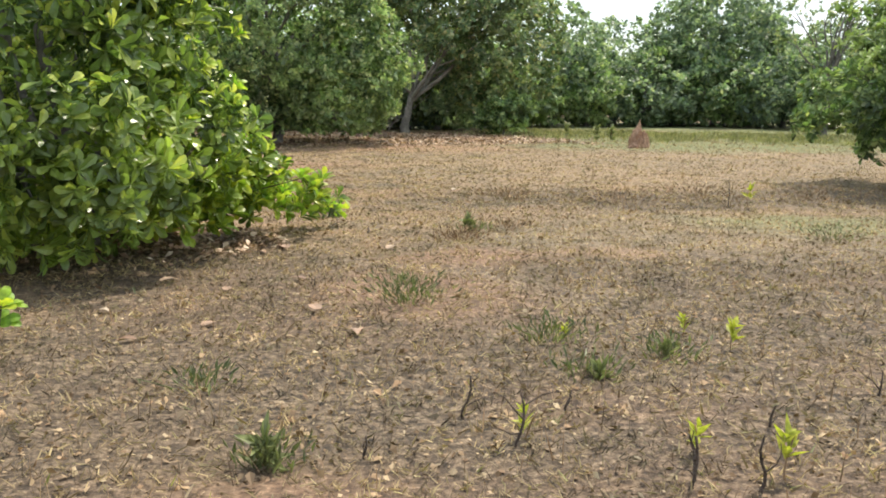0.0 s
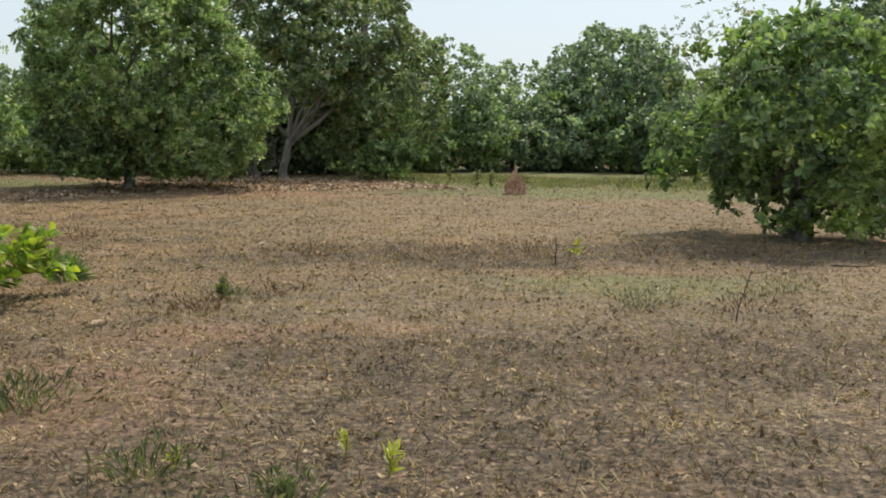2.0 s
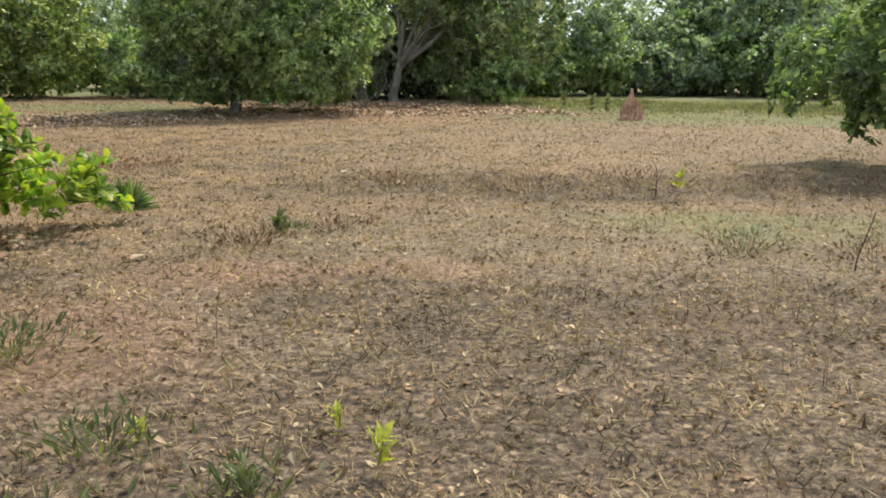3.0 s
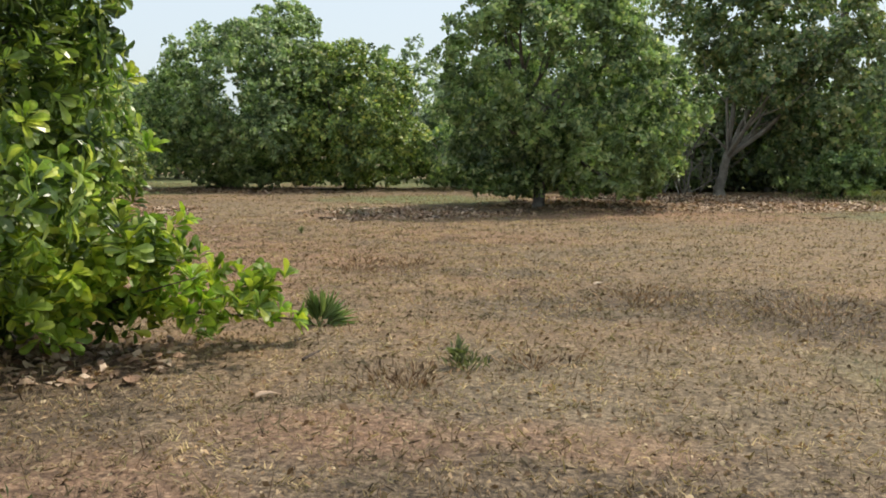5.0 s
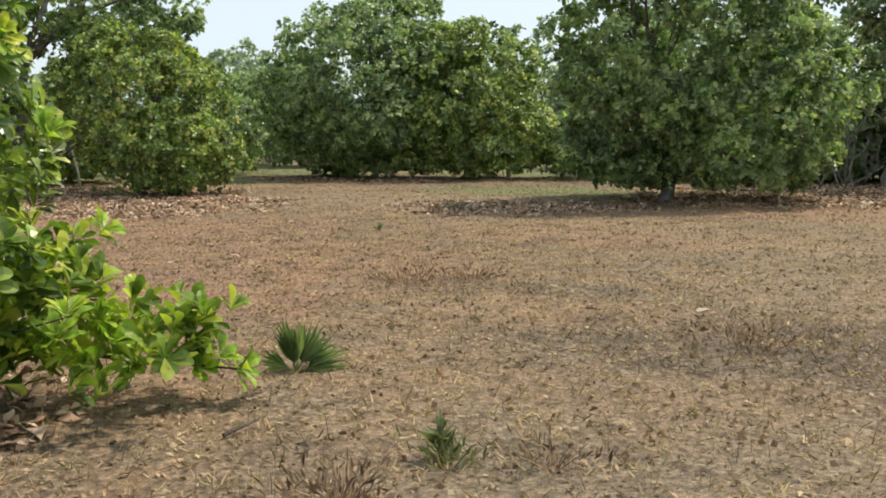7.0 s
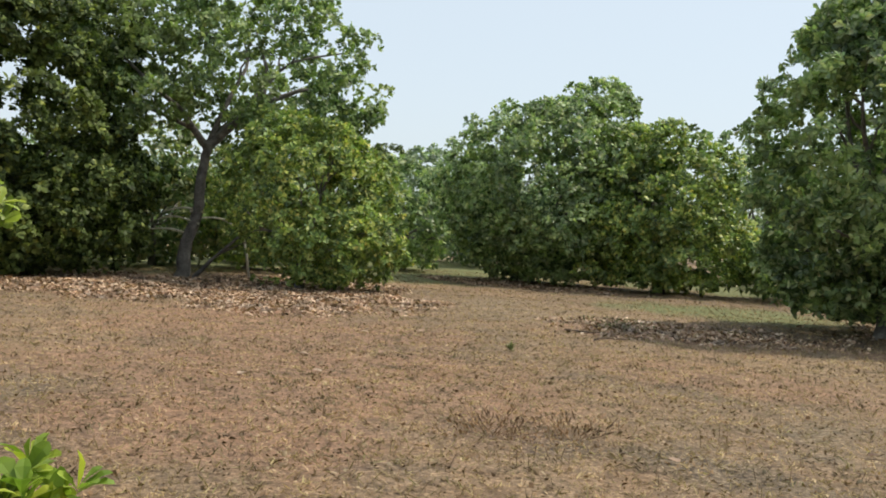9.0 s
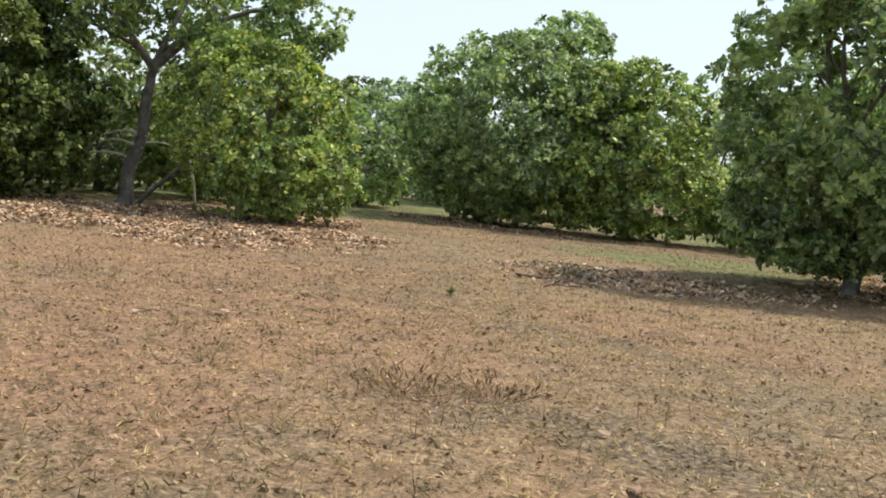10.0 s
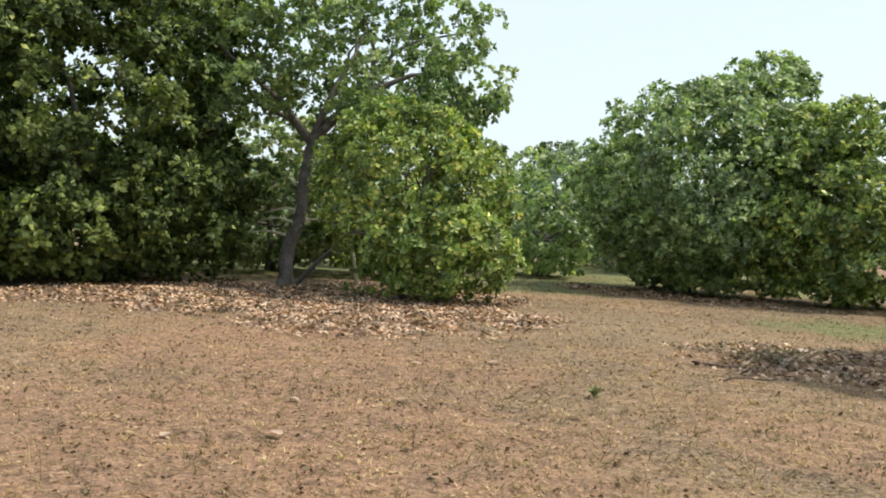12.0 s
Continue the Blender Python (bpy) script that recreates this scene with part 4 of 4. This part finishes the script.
tree("bare_tree", "thin half-bare tree with a few leaves on twiggy branches", 13.3, 33.6, [(0.3, 0, 4.4, 1.9, 1.6, 1.9), (-0.5, 0, 3.2, 1.5, 1.3, 1.2), (1.3, 0, 3.6, 1.3, 1.2, 1.4)], 71, LEAF_OLIVE, clumps=150, per=3, leaves=5,
     leaf=0.14, zmin=1.5, trunk=((0, 0, 0), (0.1, 0, 1.2), (0.0, 0, 2.2)), girth=0.09, limbs=16, rough=0.5)
tree("far_tree", "tall slender tree with a flat dark crown far away", -57.8, 59.0, [(0, 0, 7.4, 1.9, 1.9, 0.8), (0.6, 0.5, 6.7, 1.5, 1.5, 0.6)], 72, LEAF_DARK, clumps=70, per=6, leaves=6, leaf=0.25, zmin=5.0,
     trunk=((0, 0, 0), (0.1, 0, 3.0), (0, 0, 6.0)), girth=0.14, limbs=6, group="far woods")

fallen = thing("fallen_branch", "bare slanting branch propped against the trunk", "branch", -19.55, 20.9)
part("stem", tri_mesh("stem", *tube(bent((0, 0, 0.0), (1.35, 0.7, 1.35), rng, 8, 0.015), np.linspace(0.06, 0.03, 8), 8, 0.05, rng), BARK, True), fallen)
part("twig", tri_mesh("twig", *tube(bent((0.66, 0.34, 0.66), (1.2, 0.9, 1.0), rng, 5, 0.06), np.linspace(0.03, 0.01, 5), 6), BARK, True), fallen)
for i, (a, b, lift) in enumerate((((-20.75, 20.15, 1.15), (-19.95, 20.95, 1.08), 0.1), ((-20.65, 20.4, 1.42), (-19.75, 21.1, 1.36), 0.12), ((-20.6, 20.5, 1.62), (-19.75, 21.2, 1.66), 0.12), ((-20.0, 21.1, 1.5), (-19.45, 22.2, 1.18), 0.15))):
    fr = thing("dry_frond", "pale bare palm frond rib arching beside the trunk", "frond", a[0], a[1], group="dry fronds")
    d = np.array(b) - np.array((a[0], a[1], 0))
    end = np.array([-19.95 - a[0], 20.95 - a[1], b[2] + 0.02]) if i < 3 else np.array([d[0] + 0.15, d[1] + 0.15, 0.0])
    mid = bent((0, 0, a[2]), d, rng, 9, 0.02, lift)
    part("rib", tri_mesh("rib", *tube(np.vstack([mid, [(d + end) / 2 + np.array([0.02, 0.02, 0]), end]]), np.linspace(0.022, 0.036, 11), 6), FROND_DRY, True), fr)

dead = thing("dead_branches", "tangle of bare grey branches beside the pale trunk", "branches", -2.6, 32.3)
for i in range(14):
    a = rng.uniform(-1.6, 0.7)
    e = np.array([a + rng.normal(0, 0.8), rng.normal(0, 0.5), rng.uniform(0.7, 2.8)])
    p = bent((a, rng.normal(0, 0.3), -0.05), e, rng, 8, 0.12, 0.05)
    p[:, 2] = np.maximum(p[:, 2], -0.05)
    pieces = [tube(p, np.linspace(0.026, 0.009, 8), 6, 0.06, rng)]
    for j in (2, 3, 4, 5, 6):
        pieces.append(tube(bent(p[j], p[j] + rng.normal(0, 0.45, 3) + np.array([0, 0, 0.3]), rng, 5, 0.12), np.linspace(0.012, 0.004, 5), 5))
    part("limb", tri_mesh("limb", *joined(pieces), BARK_PALE, True), dead)

# ---- fallen leaves and sticks that can be told apart ----
def dry_leaf(x, y, size, seed, rz, label):
    g = np.random.default_rng(seed)
    co = LEAF_FINE[0] * np.array([1, 0.6, 1]) * size
    co[:, 2] = g.uniform(-0.02, 0.1) * size + 0.3 * size * (co[:, 1] / size) ** 2 * g.uniform(0.3, 1.6) + 0.12 * size * np.sin(co[:, 0] / size * 3) + 0.02
    low_side = co * 1.0
    low_side[:, 2] -= 0.003
    tri = np.vstack([LEAF_FINE[1], LEAF_FINE[1][:, ::-1] + len(co)])
    ob = new("dry_leaf", tri_mesh("dry_leaf", np.vstack([co, low_side]), tri, DRY_ONE))
    ob.matrix_basis = pose(x, y, float(ground_z(np.array([x]), np.array([y]))[0]), 0, 0, rz)
    return tagged(ob, label, "leaf", "fallen dry leaves")


DRY_ONE = leaf_material("fallen_leaf", [(0.0, (0.16, 0.09, 0.06)), (0.5, (0.42, 0.26, 0.185)), (0.85, (0.56, 0.4, 0.3)), (1.0, (0.64, 0.5, 0.4))], (0.48, 0.29, 0.2), 0.4, 0.1, 0.6, "object")
spot = [(-2.24, 9.3), (-1.78, 9.09), (-1.5, 9.25), (-0.41, 8.96), (-1.55, 8.94), (-2.05, 9.6), (-1.62, 9.75), (-1.9, 8.95), (-1.35, 9.9), (-2.3, 8.7), (-1.95, 9.5), (-1.6, 8.6), (-2.0, 7.2), (-1.6, 7.0), (-1.2, 7.3),
        (-0.65, 13.7), (-0.62, 13.72), (0.25, 14.13), (-6.06, 14.01), (-5.8, 14.61), (-5.34, 17.08), (-5.44, 17.86), (-8.11, 18.4), (-7.78, 17.71), (-8.31, 17.26), (-7.07, 17.41), (-6.78, 15.31),
        (-6.43, 16.21), (-1.45, 14.46), (-0.69, 15.92), (-2.2, 6.2), (-1.4, 5.9), (-0.9, 6.3), (-1.9, 5.4), (-0.5, 5.6)]
for i, (x, y) in enumerate(spot):
    dry_leaf(x, y, (0.15 if i < 5 else 0.11) + 0.05 * ((i * 7) % 5) / 4, 400 + i, (i * 77) % 360, "curled dry cashew leaf lying on the ground")
for i, (x, y, rz, ln) in enumerate(((-1.17, 10.27, 90, 0.38), (-0.76, 9.74, 92, 0.25), (7.0, 12.3, -20, 0.5), (-6.3, 20.0, 70, 0.6), (1.5, 24.5, 10, 0.9), (-7.5, 20.8, 15, 0.7))):
    st = new("stick", tri_mesh("stick", *tube(bent((0, 0, 0.012), (ln, 0, 0.03), rng, 7, 0.04), np.linspace(0.012, 0.006, 7), 6, 0.1, rng), TWIG, True))
    st.matrix_basis = pose(x, y, 0.01, 0, 0, rz)
    tagged(st, "thin dark fallen stick lying in dry grass", "stick", "fallen sticks")

# ---- ground cover: grass, litter, stems ----
def field_points(g, count, pull):
    """Points over the field, closest together along the strip of ground that is walked past."""
    px, py = g.uniform(-24, 14, count * 12), g.uniform(2.0, 34, count * 12)
    d = np.full(len(px), 1e9)
    for ax, ay, bx, by in ((0.5, 4.0, 1.0, 8.0), (1.0, 8.0, -1.0, 12.0), (-1.0, 12.0, -4.0, 15.5)):
        s = np.clip(((px - ax) * (bx - ax) + (py - ay) * (by - ay)) / ((bx - ax) ** 2 + (by - ay) ** 2), 0, 1)
        d = np.minimum(d, np.hypot(px - ax - s * (bx - ax), py - ay - s * (by - ay)))
    keep = g.random(len(px)) < 1.0 / (1 + (d / pull) ** 2)
    return px[keep][:count], py[keep][:count]


def cover_mesh(name, label, count, seed, outline, mat, length, width, rise, pull, where=None, floor=0.25, lean=0.0, bunch=1):
    g = np.random.default_rng(seed)
    px, py = field_points(g, count, pull)
    if where is not None:
        k = g.random(len(px)) < floor + (1 - floor) * spots(px, py, where)
        px, py = px[k], py[k]
    k = np.repeat(np.arange(len(px)), bunch)
    px, py = px[k] + g.normal(0, 0.018, len(k)) * (bunch > 1), py[k] + g.normal(0, 0.018, len(k)) * (bunch > 1)
    n = len(px)
    az, el = g.uniform(0, 2 * np.pi, n), np.radians(g.uniform(*rise, n))
    ax = np.stack([np.cos(az) * np.cos(el), np.sin(az) * np.cos(el), np.sin(el)], 1)
    nrm = np.array([0, 0, 1.0]) + g.normal(0, lean, (n, 3))
    v, t = spread_leaves(outline, np.stack([px, py, ground_z(px, py) + g.uniform(-0.004, 0.012, n)], 1), ax, nrm, g.uniform(*length, n) * (1 + 0.3 * g.normal(0, 1, n).clip(-1, 1)), g.uniform(*width, n))
    return tagged(new(name, tri_mesh(name, v, t, mat)), label, "ground cover", kind="stuff")


cover_mesh("dry_grass", "short dry straw-coloured grass over the field", 48000, 501, BLADE, STRAW, (0.025, 0.06), (0.07, 0.14), (0, 45), 5.5, lean=0.7, bunch=5)
cover_mesh("dead_grass", "grey-brown withered grass stalks in patches", 44000, 502, BLADE, WITHERED, (0.025, 0.06), (0.07, 0.14), (3, 60), 5.5, DARK_SPOTS, 0.04, lean=0.8, bunch=5)
cover_mesh("litter", "small curled bits of dry leaf strewn over the soil", 125000, 503, LEAF_FLAT, DRY, (0.012, 0.04), (0.4, 0.9), (-5, 45), 6.5, lean=0.7)
cover_mesh("green_grass", "thin green grass blades among the dry field", 4000, 504, BLADE, WEED, (0.02, 0.06), (0.08, 0.14), (15, 75), 14.0, GREEN_SPOTS, 0.12, lean=0.5, bunch=6)
cover_mesh("dead_stalks", "thin upright dead weed stalks", 46000, 505, BLADE, DEAD, (0.04, 0.13), (0.02, 0.045), (55, 90), 9.0, WEED_SPOTS, 0.45, lean=1.0)
cover_mesh("field_tufts", "low tufts of withered grass farther out in the field", 24000, 507, BLADE, STRAW, (0.025, 0.075), (0.08, 0.15), (10, 70), 60.0, lean=0.8, bunch=4)
cover_mesh("field_litter", "dry leaves strewn thinly over the whole field", 26000, 508, LEAF_COARSE, DRY, (0.025, 0.06), (0.45, 0.7), (-5, 40), 60.0, lean=0.5)


def litter_in(blobs, density, seed):
    g = np.random.default_rng(seed)
    pts = [np.stack([g.uniform(x - 1.3 * rx, x + 1.3 * rx, n), g.uniform(y - 1.3 * ry, y + 1.3 * ry, n)], 1) for x, y, rx, ry in blobs for n in [int(6.8 * rx * ry * density)]]
    p = np.vstack(pts)
    p = p[g.random(len(p)) < spots(p[:, 0], p[:, 1], blobs)]
    n = len(p)
    az, el = g.uniform(0, 2 * np.pi, n), np.radians(g.uniform(-5, 40, n))
    ax = np.stack([np.cos(az) * np.cos(el), np.sin(az) * np.cos(el), np.sin(el)], 1)
    v, t = spread_leaves(LEAF_FLAT, np.stack([p[:, 0], p[:, 1], ground_z(p[:, 0], p[:, 1]) + g.uniform(0, 0.02, n)], 1), ax, np.array([0, 0, 1.0]) + g.normal(0, 0.45, (n, 3)),
                         g.uniform(0.05, 0.12, n), g.uniform(0.45, 0.7, n))
    tagged(new("leaf_litter", tri_mesh("leaf_litter", v, t, DRY_PALE)), "fallen tan and brown leaves lying under the trees", "ground cover", kind="stuff")


litter_in(LITTER_SPOTS, 260, 506)


def verge_in(blobs, density, seed):
    """Short green grass standing thickly in soft-edged patches."""
    g = np.random.default_rng(seed)
    p = np.vstack([np.stack([g.uniform(x - 1.3 * rx, x + 1.3 * rx, n), g.uniform(y - 1.3 * ry, y + 1.3 * ry, n)], 1) for x, y, rx, ry in blobs for n in [int(6.8 * rx * ry * density)]])
    p = p[g.random(len(p)) < spots(p[:, 0], p[:, 1], blobs)]
    n = len(p)
    az, el = g.uniform(0, 2 * np.pi, n), np.radians(g.uniform(30, 85, n))
    ax = np.stack([np.cos(az) * np.cos(el), np.sin(az) * np.cos(el), np.sin(el)], 1)
    v, t = spread_leaves(BLADE, np.stack([p[:, 0], p[:, 1], ground_z(p[:, 0], p[:, 1]) - 0.005], 1), ax, g.normal(0, 1, (n, 3)), g.uniform(0.05, 0.17, n), g.uniform(0.1, 0.2, n))
    tagged(new("green_verge", tri_mesh("green_verge", v, t, VERGE)), "short green grass along the far trees", "grass", kind="stuff")


VERGE = leaf_material("verge_grass", [(0.0, (0.15, 0.15, 0.07)), (0.6, (0.25, 0.25, 0.11)), (1.0, (0.4, 0.35, 0.2))], (0.31, 0.27, 0.15), 0.5, 0.3, 0.6)
verge_in([(6.0, 31.6, 4.6, 3.6), (11.5, 31.0, 4.5, 3.8), (4.0, 33.5, 3.0, 2.5)], 90, 509)
